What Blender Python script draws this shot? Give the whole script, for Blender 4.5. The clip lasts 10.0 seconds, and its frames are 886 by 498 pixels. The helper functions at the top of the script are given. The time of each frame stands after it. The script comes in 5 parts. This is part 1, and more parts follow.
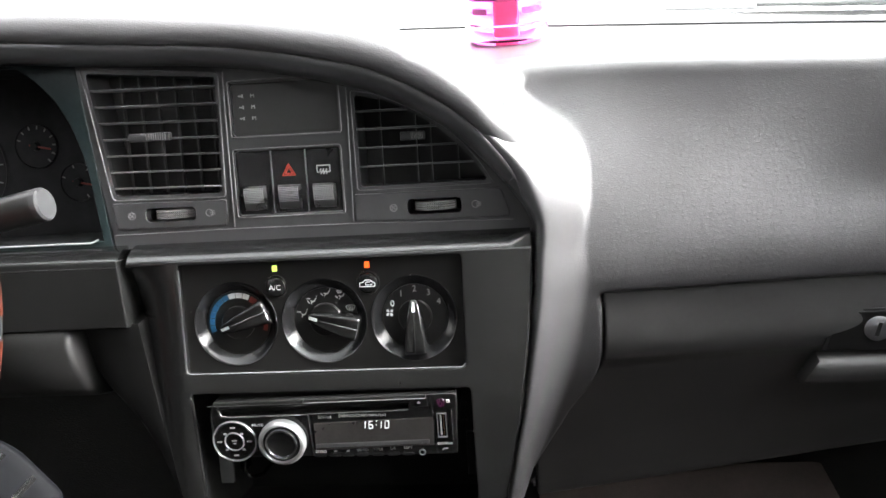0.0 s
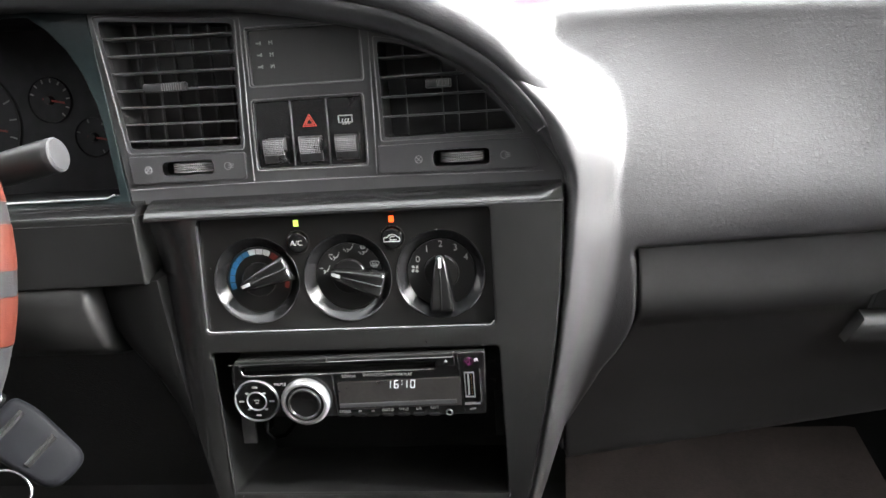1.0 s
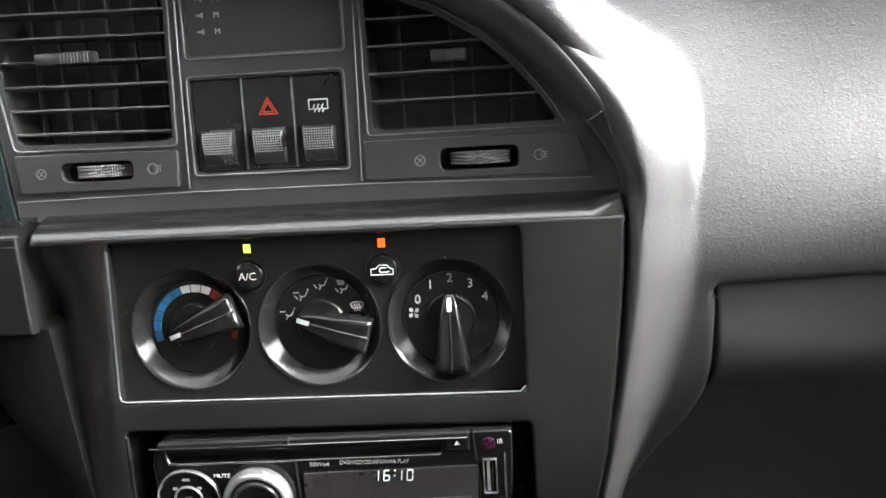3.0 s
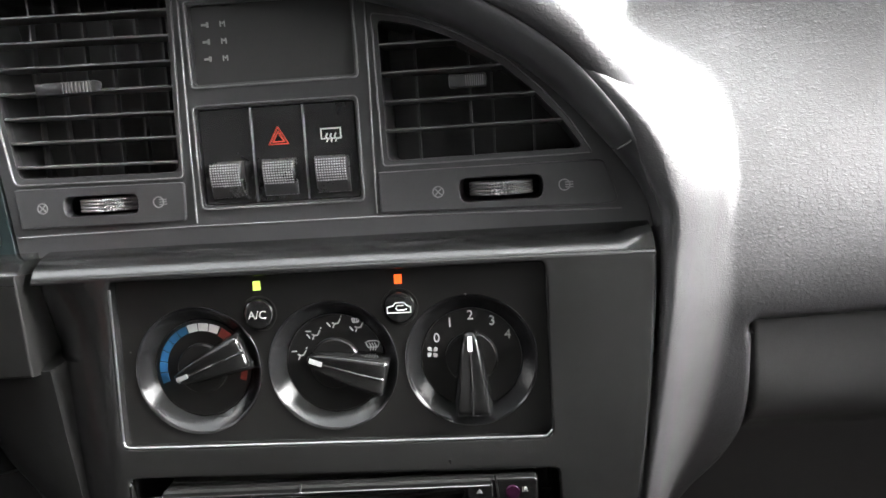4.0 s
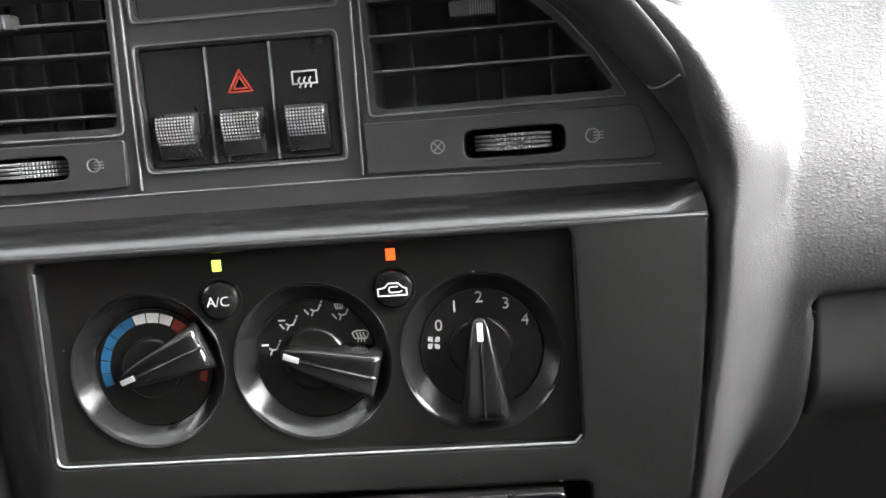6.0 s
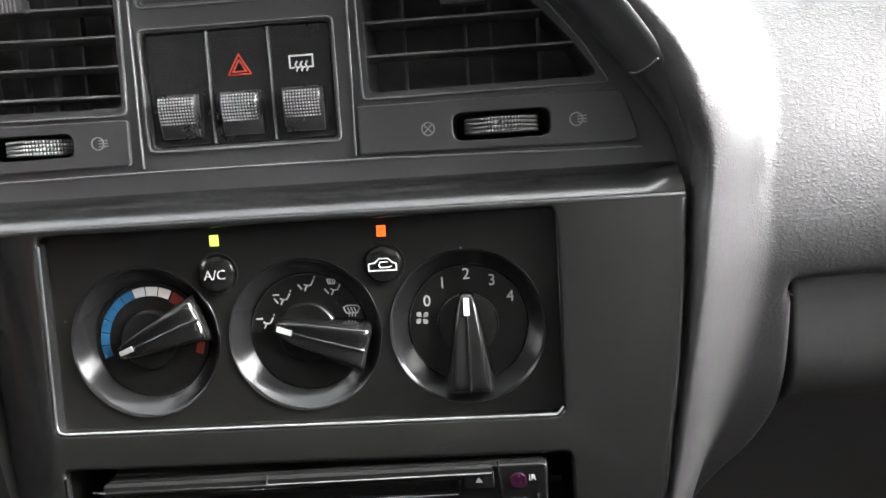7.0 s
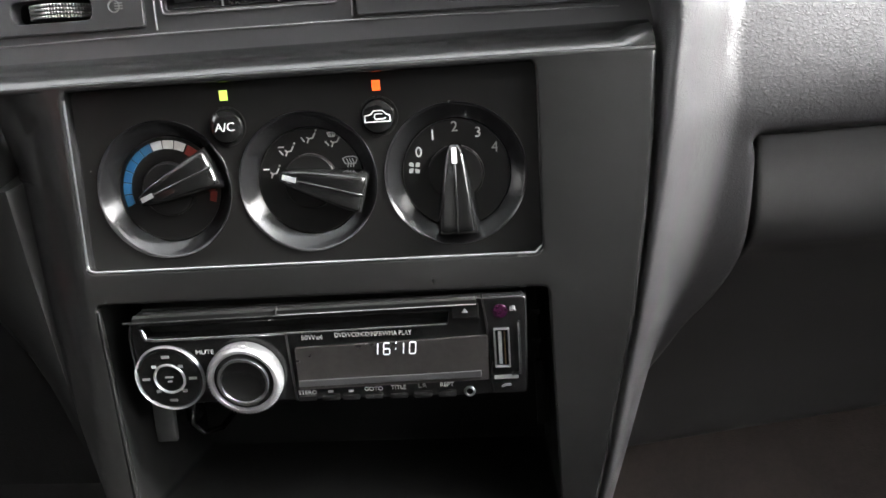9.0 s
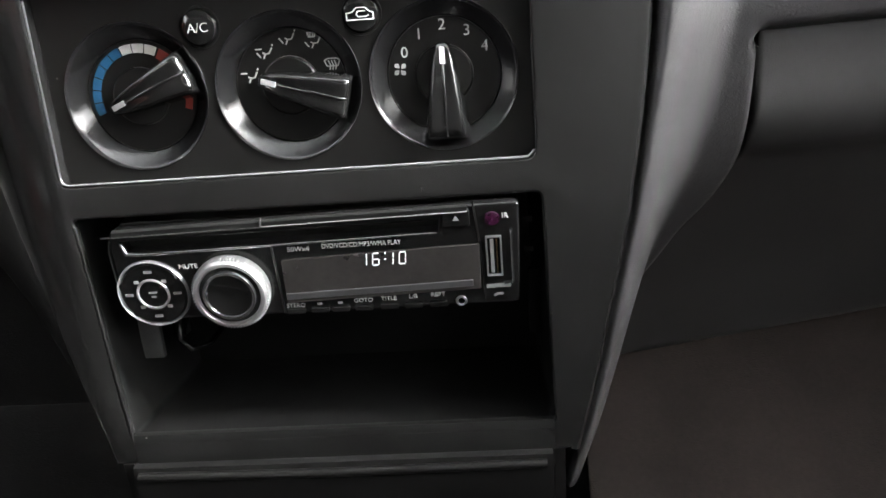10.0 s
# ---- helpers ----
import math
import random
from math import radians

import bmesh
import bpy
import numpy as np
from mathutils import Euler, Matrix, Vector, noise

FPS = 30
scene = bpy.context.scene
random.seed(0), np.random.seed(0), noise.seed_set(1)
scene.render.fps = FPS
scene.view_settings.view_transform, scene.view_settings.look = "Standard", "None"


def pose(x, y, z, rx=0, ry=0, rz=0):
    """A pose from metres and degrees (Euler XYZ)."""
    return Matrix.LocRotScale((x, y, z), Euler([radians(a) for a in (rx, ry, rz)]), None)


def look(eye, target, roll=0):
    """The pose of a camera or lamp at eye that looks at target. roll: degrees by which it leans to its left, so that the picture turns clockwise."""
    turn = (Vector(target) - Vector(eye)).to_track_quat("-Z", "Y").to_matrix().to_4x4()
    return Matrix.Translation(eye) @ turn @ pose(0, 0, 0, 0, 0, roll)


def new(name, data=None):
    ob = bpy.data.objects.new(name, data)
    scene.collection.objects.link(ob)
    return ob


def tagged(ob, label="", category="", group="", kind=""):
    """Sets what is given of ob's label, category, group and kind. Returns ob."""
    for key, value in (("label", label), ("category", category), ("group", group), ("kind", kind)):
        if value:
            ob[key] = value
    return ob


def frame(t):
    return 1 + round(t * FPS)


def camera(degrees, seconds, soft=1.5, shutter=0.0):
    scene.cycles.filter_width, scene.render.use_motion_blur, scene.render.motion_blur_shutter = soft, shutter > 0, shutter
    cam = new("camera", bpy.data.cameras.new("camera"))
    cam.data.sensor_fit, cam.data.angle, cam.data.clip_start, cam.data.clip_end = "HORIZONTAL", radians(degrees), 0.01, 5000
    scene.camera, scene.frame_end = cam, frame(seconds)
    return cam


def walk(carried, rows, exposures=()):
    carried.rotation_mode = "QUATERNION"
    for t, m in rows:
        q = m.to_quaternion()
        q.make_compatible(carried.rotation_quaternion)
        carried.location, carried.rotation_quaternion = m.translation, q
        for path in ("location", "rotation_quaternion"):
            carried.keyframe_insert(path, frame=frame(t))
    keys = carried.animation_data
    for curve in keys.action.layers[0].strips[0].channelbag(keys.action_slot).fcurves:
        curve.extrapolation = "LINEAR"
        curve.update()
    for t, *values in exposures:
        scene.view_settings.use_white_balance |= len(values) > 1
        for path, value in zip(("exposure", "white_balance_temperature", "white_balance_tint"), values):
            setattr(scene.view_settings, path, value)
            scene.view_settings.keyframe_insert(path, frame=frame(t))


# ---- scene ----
EXPOSURE = 4.6
cam = camera(59.7, 10.0)
PATH = [
    (0, (0.138, -0.475, 0.77), (-0.042, 1.34, -0.052), -4.8),
    (0.5, (0.136, -0.477, 0.768), (-0.102, 1.329, -0.058), -5.7),
    (1, (0.129, -0.46, 0.751), (-0.101, 1.317, -0.138), -5.7),
    (1.5, (0.106, -0.393, 0.71), (-0.028, 1.357, -0.249), -3.4),
    (2, (0.088, -0.336, 0.675), (-0.021, 1.441, -0.236), -3.3),
    (2.5, (0.087, -0.328, 0.684), (-0.044, 1.47, -0.183), -3.8),
    (3, (0.091, -0.324, 0.684), (-0.059, 1.498, -0.127), -4.4),
    (3.2, (0.088, -0.323, 0.692), (-0.059, 1.512, -0.091), -4.5),
    (4.3, (0.083, -0.287, 0.678), (-0.097, 1.546, -0.102), -5.2),
    (4.5, (0.075, -0.276, 0.666), (-0.093, 1.564, -0.099), -5.2),
    (5, (0.071, -0.24, 0.643), (-0.068, 1.566, -0.204), -5.1),
    (5.5, (0.067, -0.23, 0.646), (-0.03, 1.563, -0.234), -5.1),
    (6, (0.071, -0.242, 0.654), (-0.059, 1.579, -0.162), -5.5),
    (6.2, (0.072, -0.244, 0.652), (-0.051, 1.581, -0.157), -5.1),
    (7.5, (0.081, -0.274, 0.643), (-0.058, 1.571, -0.116), -4.6),
    (8, (0.086, -0.29, 0.644), (-0.063, 1.557, -0.109), -4.3),
    (8.5, (0.085, -0.301, 0.634), (-0.084, 1.51, -0.197), -4.9),
    (9, (0.086, -0.301, 0.627), (-0.085, 1.451, -0.322), -5.4),
    (9.5, (0.086, -0.299, 0.624), (-0.077, 1.411, -0.401), -6.1),
    (10, (0.083, -0.294, 0.617), (-0.062, 1.349, -0.513), -6.1),
]
walk(cam, [(t, look(e, g, r)) for t, e, g, r in PATH], [(0, EXPOSURE), (0.5, EXPOSURE + 0.06), (1, EXPOSURE + 0.18), (1.5, EXPOSURE + 0.04), (2.5, EXPOSURE + 0.04), (3.2, EXPOSURE + 0.08), (4.5, EXPOSURE), (8.5, EXPOSURE + 0.03), (9, EXPOSURE - 0.04), (10, EXPOSURE - 0.15)])

# ---- daylight: bright overcast sky outside, one soft sun ----
sky_world = bpy.data.worlds.new("daylight")
sky_world.use_nodes = True
scene.world = sky_world
sn = sky_world.node_tree
sky = sn.nodes.new("ShaderNodeTexSky")
sky.sky_type, sky.sun_disc = "NISHITA", False
sky.sun_elevation, sky.sun_rotation = radians(30), radians(87)
sky.air_density, sky.dust_density, sky.ozone_density = 1.0, 4.0, 1.0
sky_mute = sn.nodes.new("ShaderNodeHueSaturation")
sky_mute.inputs["Saturation"].default_value = 0.08
sn.links.new(sky.outputs[0], sky_mute.inputs["Color"])
sn.links.new(sky_mute.outputs[0], sn.nodes["Background"].inputs[0])
sn.nodes["Background"].inputs[1].default_value = 0.15
sun = new("sun", bpy.data.lights.new("sun", "SUN"))
sun.data.energy, sun.data.angle, sun.data.color = 0.9, radians(10), (1.0, 0.99, 0.975)
sun.matrix_world = look((0.86, 0.05, 0.50), (0, 0, 0))

# ---- materials ----
def mat(name, base, rough=0.5, metal=0.0, vary=0.15, scale=40.0, grain=0.0, grain_scale=700.0, spec=0.5, wear=0.1, coat=0.0, emit=0.0, smooth_skin=False, dust=0.0):
    """Procedural surface: colour and gloss vary at a broad and a fine scale; grain gives relief."""
    m = bpy.data.materials.new(name)
    m.use_nodes = True
    n, l = m.node_tree.nodes, m.node_tree.links
    b = n["Principled BSDF"]
    tc = n.new("ShaderNodeTexCoord")
    broad = n.new("ShaderNodeTexNoise")
    broad.inputs["Scale"].default_value, broad.inputs["Detail"].default_value = scale, 6
    fine = n.new("ShaderNodeTexNoise")
    fine.inputs["Scale"].default_value, fine.inputs["Detail"].default_value = scale * 17, 3
    for t in (broad, fine):
        l.new(tc.outputs["Object"], t.inputs["Vector"])
    mixed = n.new("ShaderNodeMath")
    mixed.operation = "MULTIPLY_ADD"
    mixed.inputs[1].default_value = 0.0 if smooth_skin else 0.35
    if smooth_skin:
        broad.inputs["Detail"].default_value = 0.0
    l.new(fine.outputs[0], mixed.inputs[0])
    l.new(broad.outputs[0], mixed.inputs[2])
    ramp = n.new("ShaderNodeValToRGB")
    ramp.color_ramp.elements[0].position, ramp.color_ramp.elements[1].position = (0.2, 0.8) if smooth_skin else (0.42, 0.95)
    ramp.color_ramp.elements[0].color = (*[c * (1 - vary) for c in base], 1)
    ramp.color_ramp.elements[1].color = (*[min(1, c * (1 + vary)) for c in base], 1)
    l.new(mixed.outputs[0], ramp.inputs[0])
    if smooth_skin:
        b.inputs["Base Color"].default_value = (*base, 1)
    else:
        l.new(ramp.outputs[0], b.inputs["Base Color"])
    if dust:
        cells = n.new("ShaderNodeTexVoronoi")
        cells.inputs["Scale"].default_value = 95
        l.new(tc.outputs["Object"], cells.inputs["Vector"])
        near = n.new("ShaderNodeMath")
        near.operation, near.inputs[1].default_value = "LESS_THAN", 0.045
        l.new(cells.outputs["Distance"], near.inputs[0])
        pick = n.new("ShaderNodeSeparateColor")
        l.new(cells.outputs["Color"], pick.inputs[0])
        few = n.new("ShaderNodeMath")
        few.operation, few.inputs[1].default_value = "GREATER_THAN", 1 - dust
        l.new(pick.outputs[0], few.inputs[0])
        both = n.new("ShaderNodeMath")
        both.operation = "MULTIPLY"
        l.new(near.outputs[0], both.inputs[0])
        l.new(few.outputs[0], both.inputs[1])
        speck = n.new("ShaderNodeMixRGB")
        speck.inputs[2].default_value = (0.13, 0.13, 0.12, 1)
        l.new(both.outputs[0], speck.inputs[0])
        l.new(ramp.outputs[0], speck.inputs[1])
        l.new(speck.outputs[0], b.inputs["Base Color"])
    gloss = n.new("ShaderNodeMapRange")
    gloss.inputs["From Min"].default_value, gloss.inputs["From Max"].default_value = (0.1, 0.9) if smooth_skin else (0.4, 0.95)
    gloss.inputs["To Min"].default_value, gloss.inputs["To Max"].default_value = max(0.02, rough - wear), min(1, rough + wear)
    l.new(mixed.outputs[0], gloss.inputs[0])
    l.new(gloss.outputs[0], b.inputs["Roughness"])
    b.inputs["Metallic"].default_value = metal
    b.inputs["Specular IOR Level"].default_value = spec
    b.inputs["Coat Weight"].default_value = coat
    if grain:
        cell = n.new("ShaderNodeTexVoronoi")
        cell.feature = "DISTANCE_TO_EDGE"
        cell.inputs["Scale"].default_value = grain_scale
        warp = n.new("ShaderNodeTexNoise")
        warp.inputs["Scale"].default_value = grain_scale * 0.35
        add = n.new("ShaderNodeMixRGB")
        add.blend_type = "ADD"
        add.inputs[0].default_value = 0.004
        stretch = n.new("ShaderNodeMapping")
        stretch.inputs["Scale"].default_value = (0.42, 1.0, 1.0)
        l.new(tc.outputs["Object"], stretch.inputs[0])
        l.new(tc.outputs["Object"], warp.inputs["Vector"])
        l.new(stretch.outputs[0], add.inputs[1])
        l.new(warp.outputs["Color"], add.inputs[2])
        l.new(add.outputs[0], cell.inputs["Vector"])
        soft = n.new("ShaderNodeMath")
        soft.operation = "MULTIPLY_ADD"
        soft.inputs[1].default_value = 0.7
        l.new(warp.outputs[0], soft.inputs[0])
        l.new(cell.outputs[0], soft.inputs[2])
        bump = n.new("ShaderNodeBump")
        bump.inputs["Strength"].default_value, bump.inputs["Distance"].default_value = grain, 0.0008
        l.new(soft.outputs[0], bump.inputs["Height"])
        l.new(bump.outputs[0], b.inputs["Normal"])
    if emit:
        b.inputs["Emission Color"].default_value = (*base, 1)
        b.inputs["Emission Strength"].default_value = emit
    return m


def glass(name, tint, rough=0.0, ior=1.45, pane=False):
    m = bpy.data.materials.new(name)
    m.use_nodes = True
    b = m.node_tree.nodes["Principled BSDF"]
    b.inputs["Base Color"].default_value = (*tint, 1)
    b.inputs["Roughness"].default_value = rough
    b.inputs["Transmission Weight"].default_value = 1
    b.inputs["IOR"].default_value = ior
    return m


PAD = mat("soft_grained_vinyl", (0.0365, 0.0356, 0.0370), 0.36, grain=0.27, grain_scale=740, scale=14, vary=0.15, wear=0.03, spec=0.6)
TRIM = mat("satin_trim_plastic", (0.0062, 0.0062, 0.0061), 0.25, scale=26, vary=0.18, spec=0.9, wear=0.025, dust=0.10)
FASCIA = mat("dark_fascia_plastic", (0.0330, 0.0330, 0.0342), 0.32, scale=26, vary=0.15, spec=0.6, wear=0.025)
POCKET = mat("deep_pocket_plastic", (0.0058, 0.0058, 0.0057), 0.45, scale=40, vary=0.4, spec=0.18, dust=0.04)
EDGE_WORN = mat("worn_ledge_plastic", (0.0065, 0.0065, 0.0066), 0.21, scale=26, vary=0.12, spec=0.9, wear=0.012)
BLACK = mat("matt_black_plastic", (0.011, 0.011, 0.0109), 0.5, scale=60, vary=0.3, spec=0.2)
PANEL = mat("climate_panel_plastic", (0.0065, 0.0063, 0.0061), 0.31, scale=26, vary=0.15, wear=0.02, spec=0.33, dust=0.03)
GLOSS = mat("glossy_black_plastic", (0.006, 0.006, 0.006), 0.13, scale=12, vary=0.12, spec=0.6, wear=0.012, smooth_skin=True)
BEZEL = mat("polished_dial_bezel", (0.008, 0.008, 0.0083), 0.18, scale=12, vary=0.12, spec=0.4, wear=0.012, smooth_skin=True)
# pale base paints highlights along rims and edges; also colours the radio rings
LINE = mat("edge_highlight_plastic", (0.140, 0.140, 0.142), 0.24, scale=60, vary=0.2, spec=1.0, wear=0.02)
STEM = mat("stalk_plastic", (0.008, 0.008, 0.008), 0.36, scale=60, wear=0.02, spec=0.3)
RUBBER = mat("ribbed_thumbwheel_plastic", (0.15, 0.15, 0.152), 0.30, scale=60, vary=0.15, spec=0.7, wear=0.03)
KNURL = mat("pale_knurl_plastic", (0.26, 0.26, 0.265), 0.34, scale=60, vary=0.2, spec=0.7, wear=0.03)
ROCKER = mat("rocker_grey_plastic", (0.018, 0.018, 0.0185), 0.28, scale=60, vary=0.15, spec=0.7, wear=0.03)
INK = mat("printed_white", (0.47, 0.47, 0.465), 0.55, scale=200, vary=0.15)
INK_DIM = mat("printed_grey", (0.19, 0.19, 0.19), 0.55, scale=200, vary=0.2)
INK_BLUE = mat("printed_blue", (0.011, 0.072, 0.155), 0.5, scale=200)
INK_RED = mat("printed_red", (0.42, 0.045, 0.025), 0.5, scale=200)
INK_DARKRED = mat("printed_dull_red", (0.20, 0.024, 0.016), 0.5, scale=200)
LED_GREEN = mat("green_led", (0.62, 0.95, 0.12), 0.4, emit=0.052)
LED_AMBER = mat("amber_led", (1.0, 0.085, 0.01), 0.4, emit=0.085)
DIGIT = mat("lit_display_segment", (0.85, 0.92, 0.95), 0.4, emit=0.0065)
SWITCH = mat("black_switch_plastic", (0.013, 0.013, 0.0133), 0.24, scale=26, vary=0.15, spec=0.5, wear=0.03, dust=0.03)
WELL = mat("vent_well_plastic", (0.028, 0.028, 0.0285), 0.5, scale=60, vary=0.3, spec=0.3)
SLAT = mat("vent_slat_plastic", (0.088, 0.088, 0.089), 0.30, scale=60, vary=0.2, spec=0.8, wear=0.03)
LCD = mat("smoked_display_window", (0.042, 0.0418, 0.0415), 0.12, scale=12, vary=0.12, wear=0.012, smooth_skin=True)
CHROME = mat("satin_chrome", (0.62, 0.62, 0.63), 0.20, metal=1.0, scale=120, vary=0.1, wear=0.04)
SILVER = mat("silver_knob_paint", (0.55, 0.55, 0.555), 0.30, wear=0.03, metal=0.9, scale=120, vary=0.1)
STEEL = mat("dull_steel", (0.32, 0.32, 0.33), 0.42, wear=0.08, metal=1.0, scale=200, vary=0.2)
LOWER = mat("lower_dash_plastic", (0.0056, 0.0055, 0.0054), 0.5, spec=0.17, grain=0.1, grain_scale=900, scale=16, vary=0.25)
GLOVE = mat("glove_lid_plastic", (0.036, 0.0355, 0.035), 0.42, spec=0.45, grain=0.15, grain_scale=1100, scale=14, vary=0.22)
MAT_FLOOR = mat("floor_mat_pile", (0.080, 0.064, 0.058), 0.95, grain=0.6, grain_scale=420, scale=12, vary=0.3)
CARPET = mat("dark_carpet", (0.017, 0.016, 0.016), 0.95, grain=0.6, grain_scale=420, scale=12, vary=0.3)
LINER = mat("headliner_fabric", (0.42, 0.415, 0.40), 0.9, grain=0.3, grain_scale=600, scale=10)
SEAT = mat("seat_fabric", (0.022, 0.021, 0.020), 0.9, grain=0.5, grain_scale=600, scale=10)
BODY = mat("white_car_paint", (0.80, 0.80, 0.79), 0.25, coat=0.6, scale=6, vary=0.03)
GROUND = mat("pale_concrete", (0.42, 0.42, 0.41), 0.9, grain=0.4, grain_scale=60, scale=2, vary=0.2)
ORANGE = mat("orange_wheel_leather", (0.042, 0.0095, 0.0060), 0.55, spec=0.12, grain=0.2, grain_scale=700, scale=40, vary=0.2)
GREYSKIN = mat("grey_wheel_leather", (0.014, 0.014, 0.015), 0.55, spec=0.12, grain=0.2, grain_scale=700, scale=40, vary=0.2)
SEAL = mat("weathered_rubber", (0.10, 0.10, 0.10), 0.6, scale=60, vary=0.2)
TEAL = mat("teal_tinted_plastic", (0.0085, 0.0150, 0.0158), 0.42, spec=0.3, scale=18, vary=0.5, wear=0.03)
DIALFACE = mat("gauge_face", (0.022, 0.022, 0.0232), 0.5, scale=80, vary=0.3, spec=0.1)
PINK_GLASS = glass("pink_perfume_glass", (0.66, 0.10, 0.40))
STICK = mat("red_perfume_wick", (1.0, 0.55, 0.45), 0.5, scale=60)
BOTTLE_CAP = mat("purple_bottle_cap", (0.05, 0.012, 0.03), 0.3, scale=60)

# ---- mesh helpers ----
def finish(me, smooth=35):
    me.shade_smooth()
    me.set_sharp_from_angle(angle=radians(smooth))
    return me


def mesh_of(bm, smooth=35):
    me = bpy.data.meshes.new("part")
    bmesh.ops.recalc_face_normals(bm, faces=bm.faces)
    bm.to_mesh(me)
    bm.free()
    return finish(me, smooth)


def part(name, me, material, parent, label="", at=None):
    if isinstance(me, bmesh.types.BMesh):
        me = mesh_of(me)
    if not me.materials:
        me.materials.append(material)
    ob = new(name, me)
    ob.parent = parent
    if at is not None:
        ob.matrix_local = at
    if label:
        tagged(ob, label)
    return ob


def thing(name, label, category, at=None, group="", kind=""):
    ob = new(name)
    ob.empty_display_size = 0.02
    if at is not None:
        ob.matrix_world = at
    return tagged(ob, label, category, group, kind)


def rpoly(pts, r, n=4):
    """A polygon with its corners rounded by r (one radius or one for each corner)."""
    out, k = [], len(pts)
    rs = r if isinstance(r, (list, tuple)) else [r] * k
    for i in range(k):
        a, p, c = (Vector(pts[j % k]) for j in (i - 1, i, i + 1))
        rr = min(rs[i], (a - p).length * 0.45, (c - p).length * 0.45)
        if rr < 1e-5:
            out.append(tuple(p))
            continue
        s, e = p + (a - p).normalized() * rr, p + (c - p).normalized() * rr
        for j in range(n + 1):
            t = j / n
            out.append(tuple(s * (1 - t) ** 2 + p * 2 * t * (1 - t) + e * t * t))
    return out


def rect(x0, y0, x1, y1, r=0.0, n=4):
    return rpoly([(x0, y0), (x1, y0), (x1, y1), (x0, y1)], r, n)


def disc(cx, cy, r, n=40):
    return [(cx + r * math.cos(2 * math.pi * i / n), cy + r * math.sin(2 * math.pi * i / n)) for i in range(n)]


def from_curve(cu, smooth=35):
    ob = bpy.data.objects.new("tmp", cu)
    scene.collection.objects.link(ob)
    me = bpy.data.meshes.new_from_object(ob.evaluated_get(bpy.context.evaluated_depsgraph_get()))
    bpy.data.objects.remove(ob)
    bpy.data.curves.remove(cu)
    me.materials.clear()
    bm = bmesh.new()
    bm.from_mesh(me)
    bmesh.ops.remove_doubles(bm, verts=bm.verts, dist=2e-6)
    bm.to_mesh(me)
    bm.free()
    return finish(me, smooth)


def plate(loops, depth, bevel=0.0, top=0.0, res=3):
    """A flat plate with holes, in the local XY plane; its front lies at z = top, its edges are rounded by bevel."""
    cu = bpy.data.curves.new("plate", "CURVE")
    cu.dimensions, cu.fill_mode = "2D", "BOTH"
    cu.extrude, cu.bevel_depth, cu.bevel_resolution, cu.offset = max(depth / 2 - bevel, 1e-5), bevel, res, -bevel
    for pts in loops:
        sp = cu.splines.new("POLY")
        sp.points.add(len(pts) - 1)
        for q, (x, y) in zip(sp.points, pts):
            q.co = (x, y, 0, 1)
        sp.use_cyclic_u = True
    me = from_curve(cu)
    for q in me.polygons:
        if abs(q.normal.z) > 0.9999:
            q.use_smooth = False
    me.transform(Matrix.Translation((0, 0, top - depth / 2)))
    return me


def text(body, size, depth=0.0003, width=1.0, bold=0.0):
    cu = bpy.data.curves.new("text", "FONT")
    cu.body, cu.size, cu.extrude, cu.offset = body, size, depth / 2, bold
    cu.align_x, cu.align_y, cu.resolution_u = "CENTER", "CENTER", 3
    me = from_curve(cu)
    me.transform(Matrix.Diagonal((width, 1, 1, 1)))
    return me


def strokes(lines, w, depth=0.0004):
    """Flat pen strokes: each line is a list of points in XY."""
    bm = bmesh.new()
    for pts in lines:
        for p, q in zip(pts, pts[1:]):
            p, q = Vector(p), Vector(q)
            d = (q - p).normalized() if (q - p).length else Vector((1, 0))
            nrm = Vector((-d.y, d.x)) * w / 2
            p, q = p - d * w * 0.35, q + d * w * 0.35
            ring = [p - nrm, q - nrm, q + nrm, p + nrm]
            lo = [bm.verts.new((*v, 0)) for v in ring]
            hi = [bm.verts.new((*v, depth)) for v in ring]
            bm.faces.new(hi)
            for i in range(4):
                bm.faces.new((lo[i], lo[(i + 1) % 4], hi[(i + 1) % 4], hi[i]))
    return mesh_of(bm)


def loft(rings, closed=True, caps=True, smooth=50):
    """Joins rings of equally many points; closed: each ring runs round."""
    bm = bmesh.new()
    vs = [[bm.verts.new(p) for p in ring] for ring in rings]
    k = len(vs[0])
    for a, b in zip(vs, vs[1:]):
        for i in range(k if closed else k - 1):
            j = (i + 1) % k
            bm.faces.new((a[i], a[j], b[j], b[i]))
    if caps and closed:
        bm.faces.new(vs[0])
        bm.faces.new(vs[-1])
    return mesh_of(bm, smooth)


def lathe(profile, n=48, smooth=35):
    """Turns (radius, z) points about local Z; the ends close on the axis where the radius is 0."""
    bm = bmesh.new()
    rows = []
    for r, z in profile:
        if r < 1e-6:
            rows.append([bm.verts.new((0, 0, z))])
        else:
            rows.append([bm.verts.new((r * math.cos(2 * math.pi * i / n), r * math.sin(2 * math.pi * i / n), z)) for i in range(n)])
    for a, b in zip(rows, rows[1:]):
        for i in range(n):
            j = (i + 1) % n
            quad = [a[i % len(a)], a[j % len(a)], b[j % len(b)], b[i % len(b)]]
            uniq = list(dict.fromkeys(quad))
            if len(uniq) > 2:
                bm.faces.new(uniq)
    return mesh_of(bm, smooth)


